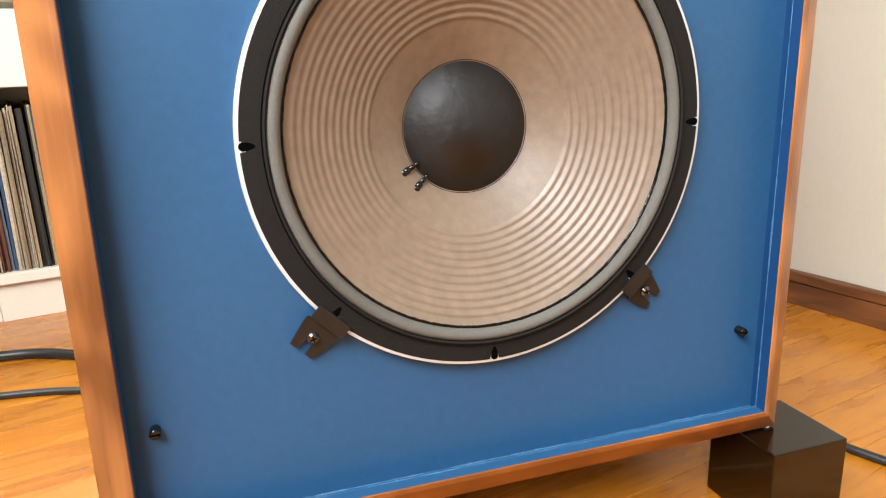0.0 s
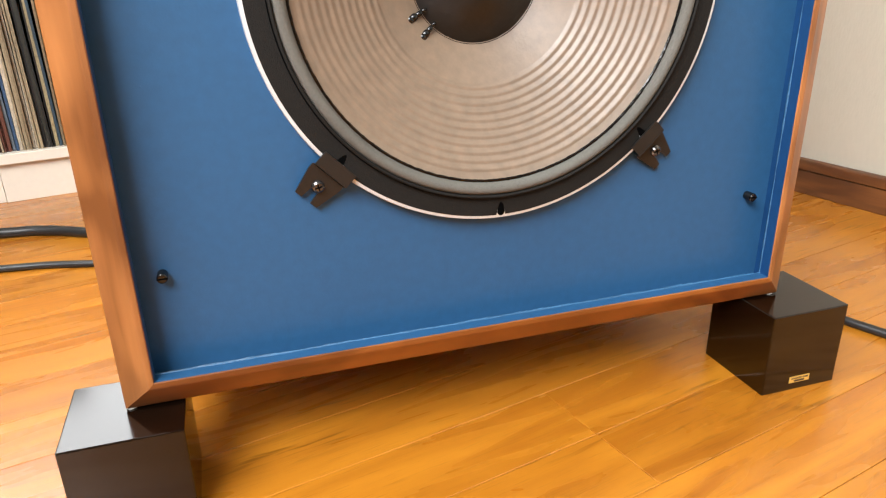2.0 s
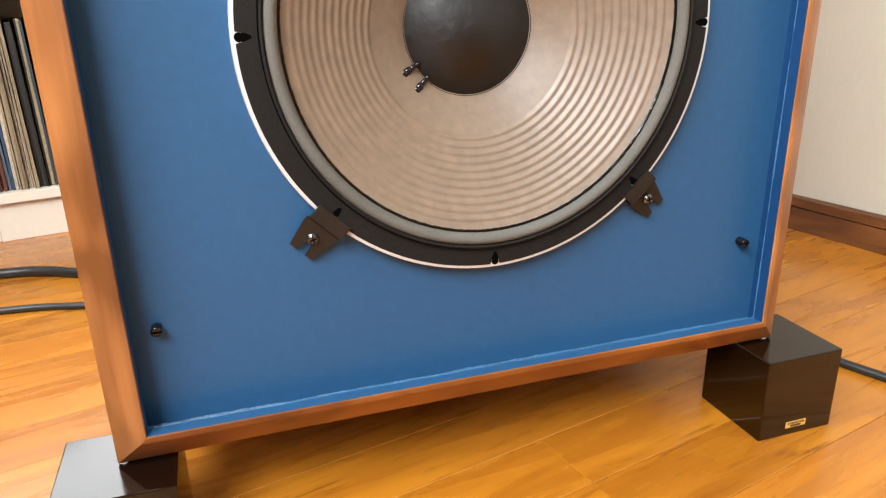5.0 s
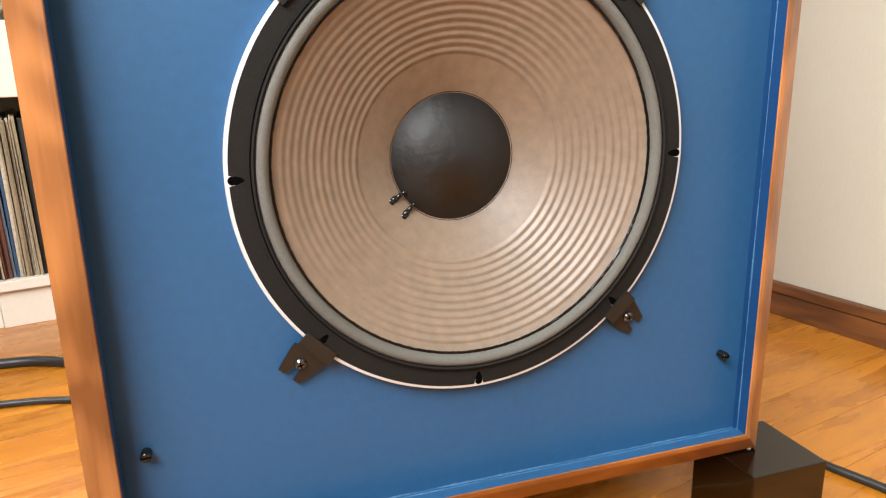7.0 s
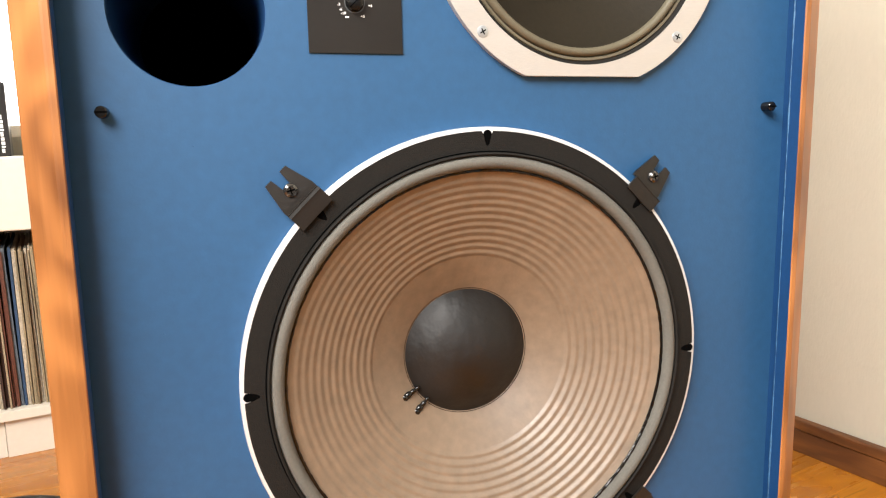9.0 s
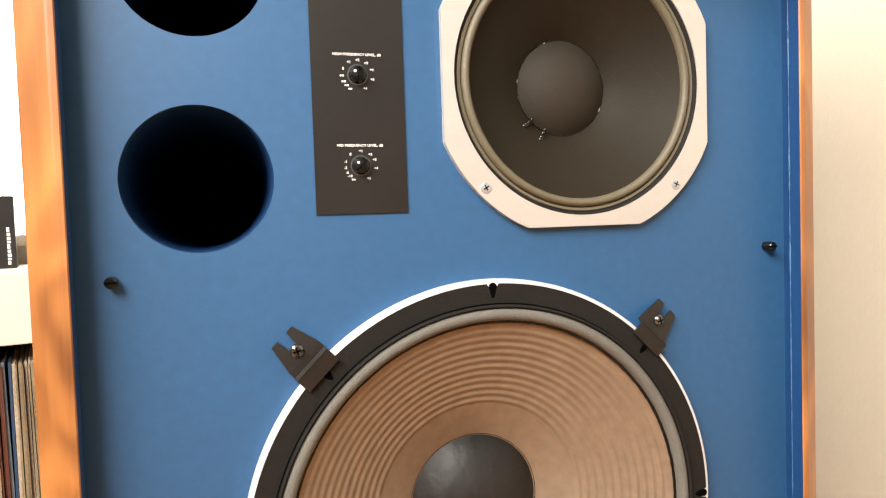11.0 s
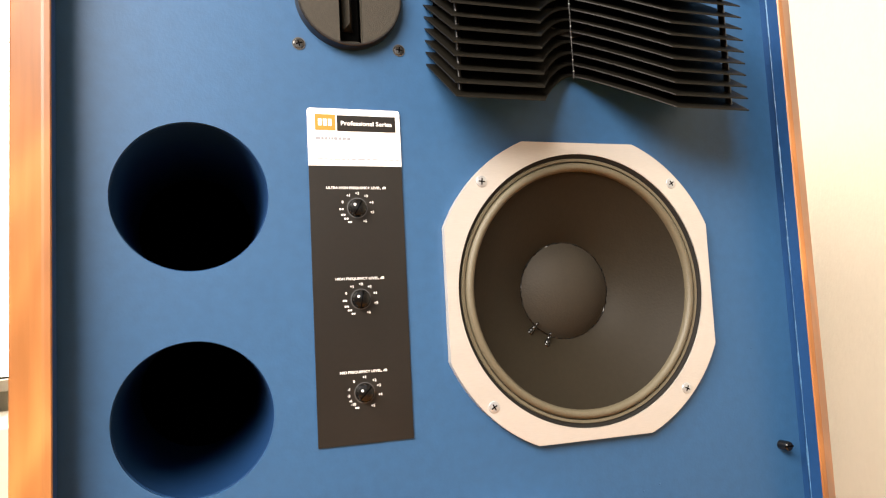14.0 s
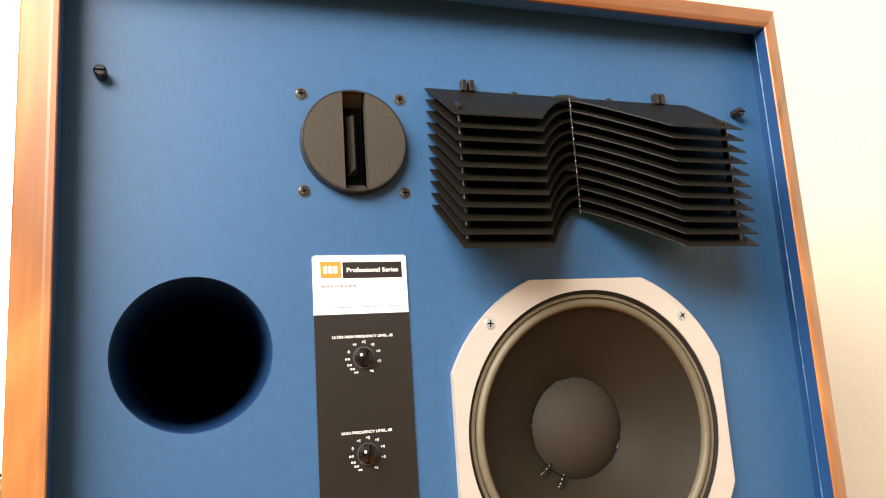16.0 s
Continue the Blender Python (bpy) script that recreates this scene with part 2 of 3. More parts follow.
def finish(ob, bm, material, smooth=False):
    mesh = bpy.data.meshes.new(ob if isinstance(ob, str) else ob.name)
    bmesh.ops.recalc_face_normals(bm, faces=bm.faces)
    for f in bm.faces:
        f.smooth = smooth
    bm.to_mesh(mesh)
    bm.free()
    for m in material if isinstance(material, (list, tuple)) else [material]:
        mesh.materials.append(m)
    return mesh


def part(name, bm, material, parent=None, label="", smooth=False, sharp=35):
    mesh = finish(name, bm, material, smooth)
    if smooth:
        mesh.set_sharp_from_angle(angle=radians(sharp))
    ob = new(name, mesh)
    if parent:
        ob.parent = parent
    if label:
        ob["label"] = label
    return ob


def box(x0, x1, y0, y1, z0, z1, bevel=0.0, bm=None):
    bm = bm or bmesh.new()
    made = bmesh.ops.create_cube(bm, size=1, matrix=Matrix.Translation(((x0 + x1) / 2, (y0 + y1) / 2, (z0 + z1) / 2)) @ Matrix.Diagonal((x1 - x0, y1 - y0, z1 - z0, 1)))
    if bevel:
        edges = {e for v in made["verts"] for e in v.link_edges}
        bmesh.ops.bevel(bm, geom=list(edges), offset=bevel, segments=2, affect="EDGES", profile=0.6)
    return bm


def lathe(profile, cx, cz, segs=96, bm=None, closed=False):
    """Turns (radius, y) pairs about the y axis through (cx, cz)."""
    bm = bm or bmesh.new()
    rings = []
    for r, y in profile:
        if r < 1e-6:
            rings.append([bm.verts.new((cx, y, cz))])
        else:
            rings.append([bm.verts.new((cx + r * math.cos(2 * math.pi * i / segs), y, cz + r * math.sin(2 * math.pi * i / segs))) for i in range(segs)])
    pairs = list(zip(rings, rings[1:])) + ([(rings[-1], rings[0])] if closed else [])
    for a, b in pairs:
        for i in range(segs):
            j = (i + 1) % segs
            if len(a) == 1 and len(b) == 1:
                continue
            if len(a) == 1:
                bm.faces.new((a[0], b[i], b[j]))
            elif len(b) == 1:
                bm.faces.new((a[i], a[j], b[0]))
            else:
                bm.faces.new((a[i], a[j], b[j], b[i]))
    return bm


def sheet(outer, holes, y0, y1):
    """A flat board in the x-z plane with holes, from y0 (front) to y1 (back)."""
    bm = bmesh.new()
    edges = []
    for loop in (outer, *holes):
        vs = [bm.verts.new((x, y0, z)) for x, z in loop]
        edges += [bm.edges.new((vs[i], vs[(i + 1) % len(vs)])) for i in range(len(vs))]
    bmesh.ops.triangle_fill(bm, use_beauty=True, use_dissolve=False, edges=edges)
    made = bmesh.ops.extrude_face_region(bm, geom=list(bm.faces))
    for v in made["geom"]:
        if isinstance(v, bmesh.types.BMVert):
            v.co.y = y1
    return bm


def circle(cx, cz, r, segs=96):
    return [(cx + r * math.cos(2 * math.pi * i / segs), cz + r * math.sin(2 * math.pi * i / segs)) for i in range(segs)]


def rect(x0, x1, z0, z1):
    return [(x0, z0), (x1, z0), (x1, z1), (x0, z1)]


def words(name, text, x, z, y, width, high, material, parent, align="CENTER"):
    """Raised lettering facing the front, fitted to a width (0: free) and a letter height."""
    curve = bpy.data.curves.new(name, "FONT")
    curve.body, curve.align_x, curve.align_y, curve.size, curve.extrude = text, align, "CENTER", 1.0, 0.02
    curve.resolution_u, curve.offset = 3, 0.012
    temp = new(name, curve)
    bpy.context.view_layer.update()
    mesh = bpy.data.meshes.new_from_object(temp.evaluated_get(bpy.context.evaluated_depsgraph_get()))
    bpy.data.objects.remove(temp)
    xs = [v.co.x for v in mesh.vertices]
    ys = [v.co.y for v in mesh.vertices]
    sy = high / (max(ys) - min(ys))
    sx = width / (max(xs) - min(xs)) if width else sy
    mid = (max(ys) + min(ys)) / 2
    for v in mesh.vertices:
        v.co = Vector((x + v.co.x * sx, y - v.co.z * 0.01, z + (v.co.y - mid) * sy))
    mesh.materials.clear()
    mesh.materials.append(material)
    ob = new(name, mesh)
    ob.parent = parent
    return ob


def bars(name, x0, z, y, lengths, gap, high, material, parent):
    bm = bmesh.new()
    for w in lengths:
        box(x0, x0 + w, y - 0.0002, y, z - high / 2, z + high / 2, bm=bm)
        x0 += w + gap
    return part(name, bm, material, parent)


def cross_screw(name, x, z, y, r, material, parent, proud=0.0015, turn=20, label=""):
    """A round screw head with black bars for the shade of its cross slot."""
    segs, bm = 24, bmesh.new()
    lathe([(r * 0.9, y - 0.0001), (0, y - 0.0001)], x, z, segs, bm)
    for f in bm.faces:
        f.material_index = 1
    lathe([(r, y), (r * 0.92, y - proud * 0.6), (r * 0.6, y - proud), (0, y - proud)], x, z, segs, bm)
    for k in (0, 90):
        m = Matrix.Translation((x, y - proud, z)) @ Matrix.Rotation(radians(turn + k), 4, "Y") @ Matrix.Diagonal((r * 1.1, 0.0005, r * 0.2, 1))
        made = bmesh.ops.create_cube(bm, size=1, matrix=m)
        for f in {f for v in made["verts"] for f in v.link_faces}:
            f.material_index = 1
    return part(name, bm, [material, VOID], parent, label, smooth=True)


def empty(name, at, label, category, group=""):
    ob = new(name)
    ob.location = at
    ob.empty_display_size = 0.05
    return tagged(ob, label, category, group)


def place(ob, m):
    ob.matrix_world = m
    return ob


# ---- the room ----
def room_part(name, bm, material, label="", category="", kind="structure", parent=None):
    ob = part(name, bm, material, parent)
    if not parent:
        ob.matrix_world = ROOM
    return tagged(ob, label, category, kind=kind)


U0, U1, V0, V1, TOP = -1.3, 1.229, -3.4, 1.36, 2.7
NORTH = (-1.1, 0.5, 0.66, 2.05)
WEST = (-2.2, -0.05, 1.45, 2.65)
# Unseen opening, added only to hold the south fill lamp.
SOUTH = (-1.2, 0.4, 1.1, 2.45)

floor = room_part("floor", box(U0, U1, V0, V1, FLOOR - 0.08, FLOOR - 0.004), SUBFLOOR, "orange-brown varnished wooden plank floor", "floor")
room_part("ceiling", box(U0 - 0.1, U1 + 0.1, V0 - 0.1, V1 + 0.1, TOP, TOP + 0.1), CEIL, "plain unseen ceiling, darkened to cut bounced light", "ceiling")
room_part("wall_east", box(U1, U1 + 0.1, V0, V1, FLOOR - 0.08, TOP), WALL, "cream wall with fine woven wallpaper", "wall")


def wall_with_opening(name, a0, a1, o, along, b0, b1):
    bm = bmesh.new()
    for p0, p1, q0, q1 in ((a0, o[0], FLOOR - 0.08, TOP), (o[1], a1, FLOOR - 0.08, TOP), (o[0], o[1], FLOOR - 0.08, o[2]), (o[0], o[1], o[3], TOP)):
        if along == "u":
            box(p0, p1, b0, b1, q0, q1, bm=bm)
        else:
            box(b0, b1, p0, p1, q0, q1, bm=bm)
    return room_part(name, bm, WALL if name == "wall_north" else FAR_WALL, "plain wall with a wide opening", "wall")


wall_with_opening("wall_north", U0 - 0.1, U1 + 0.1, NORTH, "u", V1, V1 + 0.1)
# South and west walls are added out of view to hold the bounce down.
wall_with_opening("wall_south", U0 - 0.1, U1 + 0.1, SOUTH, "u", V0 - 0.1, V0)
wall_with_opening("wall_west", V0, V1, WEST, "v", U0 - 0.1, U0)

window = room_part("window_1", box(NORTH[0], NORTH[1], V1 - 0.03, V1 + 0.09, NORTH[2] - 0.026, NORTH[2], 0.003), CREAM, "wide bright window with a cream sill", "window")
bm = bmesh.new()
for a, b, c, d in ((NORTH[0], NORTH[0] + 0.04, NORTH[2], NORTH[3]), (NORTH[1] - 0.04, NORTH[1], NORTH[2], NORTH[3]), (NORTH[0] + 0.04, NORTH[1] - 0.04, NORTH[3] - 0.04, NORTH[3])):
    box(a, b, V1 + 0.03, V1 + 0.07, c, d, bm=bm)
part("window_frame", bm, CREAM, window)

glow = bpy.data.materials.new("overcast_daylight")
glow.use_nodes = True
glow.node_tree.nodes["Principled BSDF"].inputs["Emission Color"].default_value = (1, 0.99, 0.97, 1)
glow.node_tree.nodes["Principled BSDF"].inputs["Emission Strength"].default_value = 6.5
room_part("backdrop", box(-1.5, 0.9, 1.6, 1.62, 0.3, 2.5), glow, "plain bright overcast daylight outside the window", "backdrop")

skirting = room_part("baseboard", box(U1 - 0.012, U1, V0, V1, FLOOR, FLOOR + 0.044, 0.0015), SKIRT, "dark brown wooden skirting with a stepped top", "baseboard")
part("moulding", box(U1 - 0.017, U1, V0, V1, FLOOR + 0.046, FLOOR + 0.066, 0.003), SKIRT, skirting)

# ---- bookcase with records ----
bookcase = empty("bookcase", (0, 0, 0), "low cream bookcase holding a row of records", "bookcase")
bookcase.matrix_world = ROOM
B0, B1, BV, BD = -0.75, 0.42, 1.0, 1.33
part("plinth", box(-0.0985, B1 - 0.004, BV + 0.012, BV + 0.03, FLOOR, 0.083, 0.001), CREAM, bookcase)
part("plinth", box(B0 + 0.004, -0.0995, BV + 0.016, BV + 0.034, FLOOR, 0.083, 0.001), CREAM, bookcase)
part("shelf_board", box(B0 + 0.02, B1 - 0.02, BV, BD - 0.01, 0.083, 0.103, 0.0015), CREAM, bookcase)
part("side_panel", box(B0, B0 + 0.02, BV + 0.004, BD, FLOOR, 0.453), CREAM, bookcase)
part("side_panel", box(B1 - 0.02, B1, BV + 0.004, BD, FLOOR, 0.453), CREAM, bookcase)
part("back_panel", box(B0 + 0.02, B1 - 0.02, BD - 0.01, BD, FLOOR, 0.453), CREAM, bookcase)
part("top_drawer", box(B0, B1, BV, BD, 0.454, 0.592, 0.003), CREAM, bookcase)

SLEEVES = [(0.0432, 0.018, 0.0115), (0.288, 0.223, 0.144), (0.0936, 0.0288, 0.0158), (0.36, 0.302, 0.216), (0.0936, 0.115, 0.137), (0.0216, 0.054, 0.115), (0.418, 0.36, 0.274),
           (0.259, 0.202, 0.122), (0.18, 0.13, 0.072), (0.00864, 0.00792, 0.0072), (0.0202, 0.0194, 0.013), (0.302, 0.238, 0.13), (0.0216, 0.0432, 0.0648), (0.115, 0.0936, 0.0648)]
SLEEVE_MATS = [mat("sleeve_%d" % i, c, 0.6, vary=0.65, scale=60, stretch=(1, 1, 0.35)) for i, c in enumerate(SLEEVES)]
rng = random.Random(4)
u, k = -0.34, 0
ORDER = [0, 1, 2, 3, 0, 1, 2, 1, 3, 2, 0, 1, 2, 4, 5, 6, 7, 8, 6, 7, 9, 10, 9, 11, 12]
while u < 0.09:
    thick = rng.uniform(0.0022, 0.0062)
    shade = ORDER[k % len(ORDER)] if u < -0.105 else [3, 0, 1, 2, 4, 5, 6, 7, 8, 6, 7, 9, 10, 9, 11, 12, 8, 7, 9, 3][min(int((u + 0.105) / 0.0077), 19)]
    tall = rng.uniform(0.308, 0.318)
    front = BV + 0.012 + rng.uniform(0, 0.012)
    rec = part("record", box(u, u + thick, front, front + 0.3, 0.1035, 0.1035 + tall, 0.0006), SLEEVE_MATS[shade])
    rec.matrix_world = ROOM @ Matrix.Translation((u, 0, 0.1035)) @ Matrix.Rotation(radians(rng.uniform(-1.3, 0.0)), 4, "Y") @ Matrix.Translation((-u, 0, -0.1035))
    tagged(rec, "worn cardboard record sleeve standing on a shelf", "record", "records on the shelf")
    u += thick + rng.uniform(0.0003, 0.0012)
    k += 1

carton = empty("box", (0, 0, 0), "black cardboard box with white lettering bars on a shelf", "box")
carton.matrix_world = ROOM
part("carton", box(-0.32, -0.042, BV + 0.16, BV + 0.3, 0.592, 0.742, 0.001), BLACK, carton)
bm = bmesh.new()
zz = 0.6
for w in (0.008, 0.003, 0.007, 0.006, 0.009, 0.004, 0.007, 0.006, 0.009):
    box(-0.0575, -0.0515 + rng.uniform(-0.001, 0.001), BV + 0.1596, BV + 0.1599, zz, zz + w, bm=bm)
    zz += w + 0.0022
part("lettering", bm, WHITE, carton)


# ---- cables on the floor ----
def cable(name, points, radius, label):
    curve = bpy.data.curves.new(name, "CURVE")
    curve.dimensions, curve.bevel_depth, curve.bevel_resolution, curve.resolution_u = "3D", radius, 3, 10
    s = curve.splines.new("BEZIER")
    s.bezier_points.add(len(points) - 1)
    for bp, (x, y) in zip(s.bezier_points, points):
        bp.co = (x, y, FLOOR + radius)
        bp.handle_left_type = bp.handle_right_type = "AUTO"
    temp = new(name, curve)
    bpy.context.view_layer.update()
    mesh = bpy.data.meshes.new_from_object(temp.evaluated_get(bpy.context.evaluated_depsgraph_get()))
    bpy.data.objects.remove(temp)
    mesh.materials.clear()
    mesh.materials.append(CABLE)
    for f in mesh.polygons:
        f.use_smooth = True
    return tagged(new(name, mesh), label, "cable")


cable("power_cable", [(-1.1, 0.62), (-0.6, 0.725), (-0.32, 0.75), (-0.267, 0.746), (-0.214, 0.738), (-0.138, 0.699), (0.0, 0.605), (0.2, 0.515)], 0.0088, "thick black cable lying on the wooden floor")
cable("speaker_cable", [(-1.1, 0.44), (-0.5, 0.56), (-0.285, 0.584), (-0.231, 0.58), (-0.173, 0.572), (-0.111, 0.555), (0.05, 0.51), (0.25, 0.47)], 0.0056, "thin black cable lying on the wooden floor")
cable("floor_cable", [(0.5, 0.5), (0.75, 0.21), (0.801, 0.034), (0.818, -0.008), (0.9, -0.2), (1.1, -0.35)], 0.0055, "black cable running past a speaker stand block")


# ---- stand blocks ----
def stand_block(x0, y0, sticker):
    s = 0.091
    ob = empty("stand_block", (x0, y0, FLOOR), "dark ebony wooden cube under the loudspeaker corner", "stand block", "blocks under the loudspeaker")
    part("block", box(0, s, 0, s, 0, s - 0.001, 0.0012), CUBE, ob)
    if sticker is not None:
        label = part("sticker", box(sticker, sticker + 0.0252, -0.0004, 0, 0.0085, 0.0158), GOLD, ob, "small gold sticker with dark print")
        words("print", "ACOUSTIC CUBE", sticker + 0.0126, 0.0136, -0.0006, 0.021, 0.0019, INK, label)
        bars("print", sticker + 0.006, 0.0105, -0.0004, [0.013], 0.001, 0.0022, INK, label)
    return ob


stand_block(-0.0415, -0.0585, 0.031)
stand_block(0.6, -0.0615, 0.0325)
stand_block(0.277, 0.29, None)
for x in (0.008, 0.634):
    pad = part("spacer", lathe([(0, -0.001), (0.004, -0.001), (0.004, 0.001), (0, 0.001)], 0, 0, 20), FELT)
    pad.matrix_world = Matrix.Translation((x, -0.012, 0.097)) @ Matrix.Rotation(radians(90), 4, "X")
    tagged(pad, "small pale disc between cabinet and block", "spacer", "spacers under the cabinet")

# ---- loudspeaker ----
X0, X1, Z0, Z1 = 0.0042, 0.6405, 0.098, 1.153
CHAMFER, LIP, YF, YO, YB = 0.0215, 0.0263, -0.030, -0.018, 0.41
BY, SHELL = -0.0165, 0.0176
LX0, LX1, LZ0, LZ1 = X0 + LIP, X1 - LIP, Z0 + LIP, Z1 - LIP
speaker = empty("loudspeaker", ((X0 + X1) / 2, 0.2, Z0), "large walnut monitor loudspeaker with a blue front on black blocks", "loudspeaker")


def sp(name, bm, material, label="", smooth=False, parent=None):
    ob = part(name, bm, material, parent or speaker, label, smooth)
    if not parent:
        ob.matrix_parent_inverse = speaker_inv
    return ob


bpy.context.view_layer.update()
speaker_inv = speaker.matrix_world.inverted()


def mitred(outer0, outer1, inward, material, name):
    """One cabinet panel: outer edge from outer0 to outer1 in x-z, with a chamfered front and mitred ends."""
    bm = bmesh.new()
    o0, o1, n = Vector(outer0), Vector(outer1), Vector(inward)
    along = (o1 - o0).normalized()
    profile = [(0.0, YB), (0.0, YO + 0.0012), (0.0012, YO), (CHAMFER - 0.001, YF + 0.0004), (CHAMFER + 0.0008, YF), (LIP - 0.0008, YF), (LIP, YF + 0.0012), (LIP, BY), (SHELL, BY), (SHELL, YB)]
    ends = []
    for base, sign in ((o0, 1), (o1, -1)):
        ring = []
        for d, y in profile:
            p = base + n * d + along * sign * d
            ring.append(bm.verts.new((p.x, y, p.y)))
        ends.append(ring)
    m = len(profile)
    for i in range(m):
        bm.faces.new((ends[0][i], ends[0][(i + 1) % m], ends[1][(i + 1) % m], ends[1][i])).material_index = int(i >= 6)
    bm.faces.new(ends[0][::-1])
    bm.faces.new(ends[1])
    # Side lips take the shaded blue, top and bottom lips the plain blue.
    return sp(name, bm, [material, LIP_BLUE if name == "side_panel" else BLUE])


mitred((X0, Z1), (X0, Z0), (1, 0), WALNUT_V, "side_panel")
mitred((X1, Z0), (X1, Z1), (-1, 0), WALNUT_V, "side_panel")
mitred((X0, Z0), (X1, Z0), (0, 1), WALNUT_H, "bottom_panel")
mitred((X1, Z1), (X0, Z1), (0, -1), WALNUT_H, "top_panel")
sp("back_panel", box(X0 + 0.0185, X1 - 0.0185, 0.385, 0.405, Z0 + 0.0185, Z1 - 0.0185), BLACK)

# ridges of filler and paint round the inside of the frame
def bead(p0, p1, radius, seed):
    """An uneven thin ridge of paint from p0 to p1."""
    p0, p1 = Vector(p0), Vector(p1)
    along = (p1 - p0).normalized()
    a = Vector((0, -1, 0))
    b = along.cross(a)
    bm, steps, rings, r, wear = bmesh.new(), 260, [], random.Random(seed), 0.8
    for i in range(steps + 1):
        wear = 0.75 * wear + 0.25 * r.uniform(-0.6, 2.1)
        c, s = p0.lerp(p1, i / steps), radius * max(0.12, wear) * (0.8 + 0.4 * r.random())
        rings.append([bm.verts.new(c + (a * math.cos(q) + b * math.sin(q)) * s) for q in (0, 1.26, 2.51, 3.77, 5.03)])
    for q, w in zip(rings, rings[1:]):
        for i in range(5):
            bm.faces.new((q[i], q[(i + 1) % 5], w[(i + 1) % 5], w[i]))
    return bm


for k, (p0, p1, radius) in enumerate((((LX1, BY, LZ0), (LX1, BY, LZ1), 0.0007), ((LX0, BY, LZ0), (LX1, BY, LZ0), 0.0007), ((X0 + SHELL, 0.0, Z0 + SHELL), (X1 - SHELL, 0.0, Z0 + SHELL), 0.0011))):
    sp("paint_bead", bead(p0, p1, radius, k), BLUE_WORN if k < 3 else BLUE, "worn ridge of paint" if k < 3 else "")

# dust specks caught in the paint
rn = random.Random(21)
for _ in range(46):
    x, z = rn.uniform(0.04, 0.6), rn.uniform(0.14, 1.12)
    if math.hypot(x - 0.327, z - 0.4178) > 0.21 and not (x > 0.05 and z > 0.63 and x < 0.56):
        nib = bmesh.new()
        bmesh.ops.create_icosphere(nib, subdivisions=1, radius=rn.uniform(0.0004, 0.0009), matrix=Matrix.Translation((x, 0, z)) @ Matrix.Diagonal((1, 0.5, rn.uniform(0.7, 1.6), 1)))
        sp("paint_speck", nib, BLUE, "", True)

WX, WZ = 0.3284, 0.4178
MX, MZ = 0.4147, 0.7778
TX, TZ = 0.2275, 1.0076
HX, HZ = 0.4137, 1.006
PORTS = ((0.1113, 0.8543), (0.1109, 0.7008))
holes = [circle(WX, WZ, 0.19), circle(MX, MZ, 0.1125), circle(TX, TZ, 0.036, 48), circle(HX, HZ, 0.045, 48)] + [circle(x, z, 0.0528) for x, z in PORTS]
sp("baffle", sheet(rect(X0 + SHELL + 0.0002, X1 - SHELL - 0.0002, Z0 + SHELL + 0.0002, Z1 - SHELL - 0.0002), holes, 0.0, 0.025), BLUE, "blue painted front board")
for x, z in PORTS:
    sp("port_tube", lathe([(0.0522, 0.0035), (0.0522, 0.21), (0.0527, 0.21), (0.0527, 0.003)], x, z, 64, closed=True), NAVY, "dark navy tube behind a round port", True)
# Black sheet added behind the ports for the shade inside the cabinet.
sp("stuffing", box(X0 + 0.02, X1 - 0.02, 0.37, 0.38, Z0 + 0.02, Z1 - 0.02), VOID, "black sheet in place of the unlit cabinet inside")
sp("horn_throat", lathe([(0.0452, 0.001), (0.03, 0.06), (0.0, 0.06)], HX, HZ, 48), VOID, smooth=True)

# grille pegs
for x, z in ((0.048, 0.203), (0.598, 0.205), (0.0515, 0.6305), (0.6015, 0.632), (0.052, 1.05), (0.592, 1.051)):
    bm = lathe([(0.0042, 0.0), (0.0043, -0.0085), (0.004, -0.0098), (0.0032, -0.0105), (0.0, -0.0105)], x, z, 28)
    ob = sp("grille_peg", bm, KNOB, "black slotted plastic grille peg", True)
    # Black bar in place of the shade in the peg's slot.
    part("slot", box(x - 0.0041, x + 0.0041, -0.0107, -0.0085, z - 0.0007, z + 0.0007), VOID, ob)


# woofer
woofer = sp("woofer", lathe([(0.188, 0.0), (0.1996, 0.0), (0.1996, -0.0088), (0.1990, -0.0104), (0.1975, -0.0109), (0.188, -0.0109)], WX, WZ, 160, closed=True), ALU, "large bass driver with a bare aluminium rim", True)
NOTCHES = [90, -0.2, 179.7, 270.3, 44.4, 134.3, 225.1, 314.9]


def gasket():
    outer, inner, n = [], [], 720
    for i in range(n):
        a = 360 * i / n
        near = min(abs((a - q + 180) % 360 - 180) for q in NOTCHES)
        d = math.radians(near) * 0.19
        r = 0.1963 if d > 0.0034 else 0.1963 - 0.0118 * math.sqrt(max(0, 1 - (d / 0.0034) ** 2))
        outer.append((WX + r * math.cos(radians(a)), WZ + r * math.sin(radians(a))))
    return sheet(outer, [circle(WX, WZ, 0.1788, 160)], -0.0113, -0.009)


part("gasket", gasket(), GASKET, woofer, "black paper gasket ring")
# Flat black discs stand for the shade in the rim's screw holes.
for q in NOTCHES:
    x, z = WX + 0.189 * math.cos(radians(q)), WZ + 0.189 * math.sin(radians(q))
    bm = lathe([(0, -0.0111), (0.0044, -0.0111), (0.0044, -0.0106)], x, z, 20)
    x, z = WX + 0.1938 * math.cos(radians(q)), WZ + 0.1938 * math.sin(radians(q))
    lathe([(0, -0.0112), (0.0034, -0.0112), (0.0034, -0.0106)], x, z, 20, bm)
    part("screw_hole", bm, VOID, woofer)
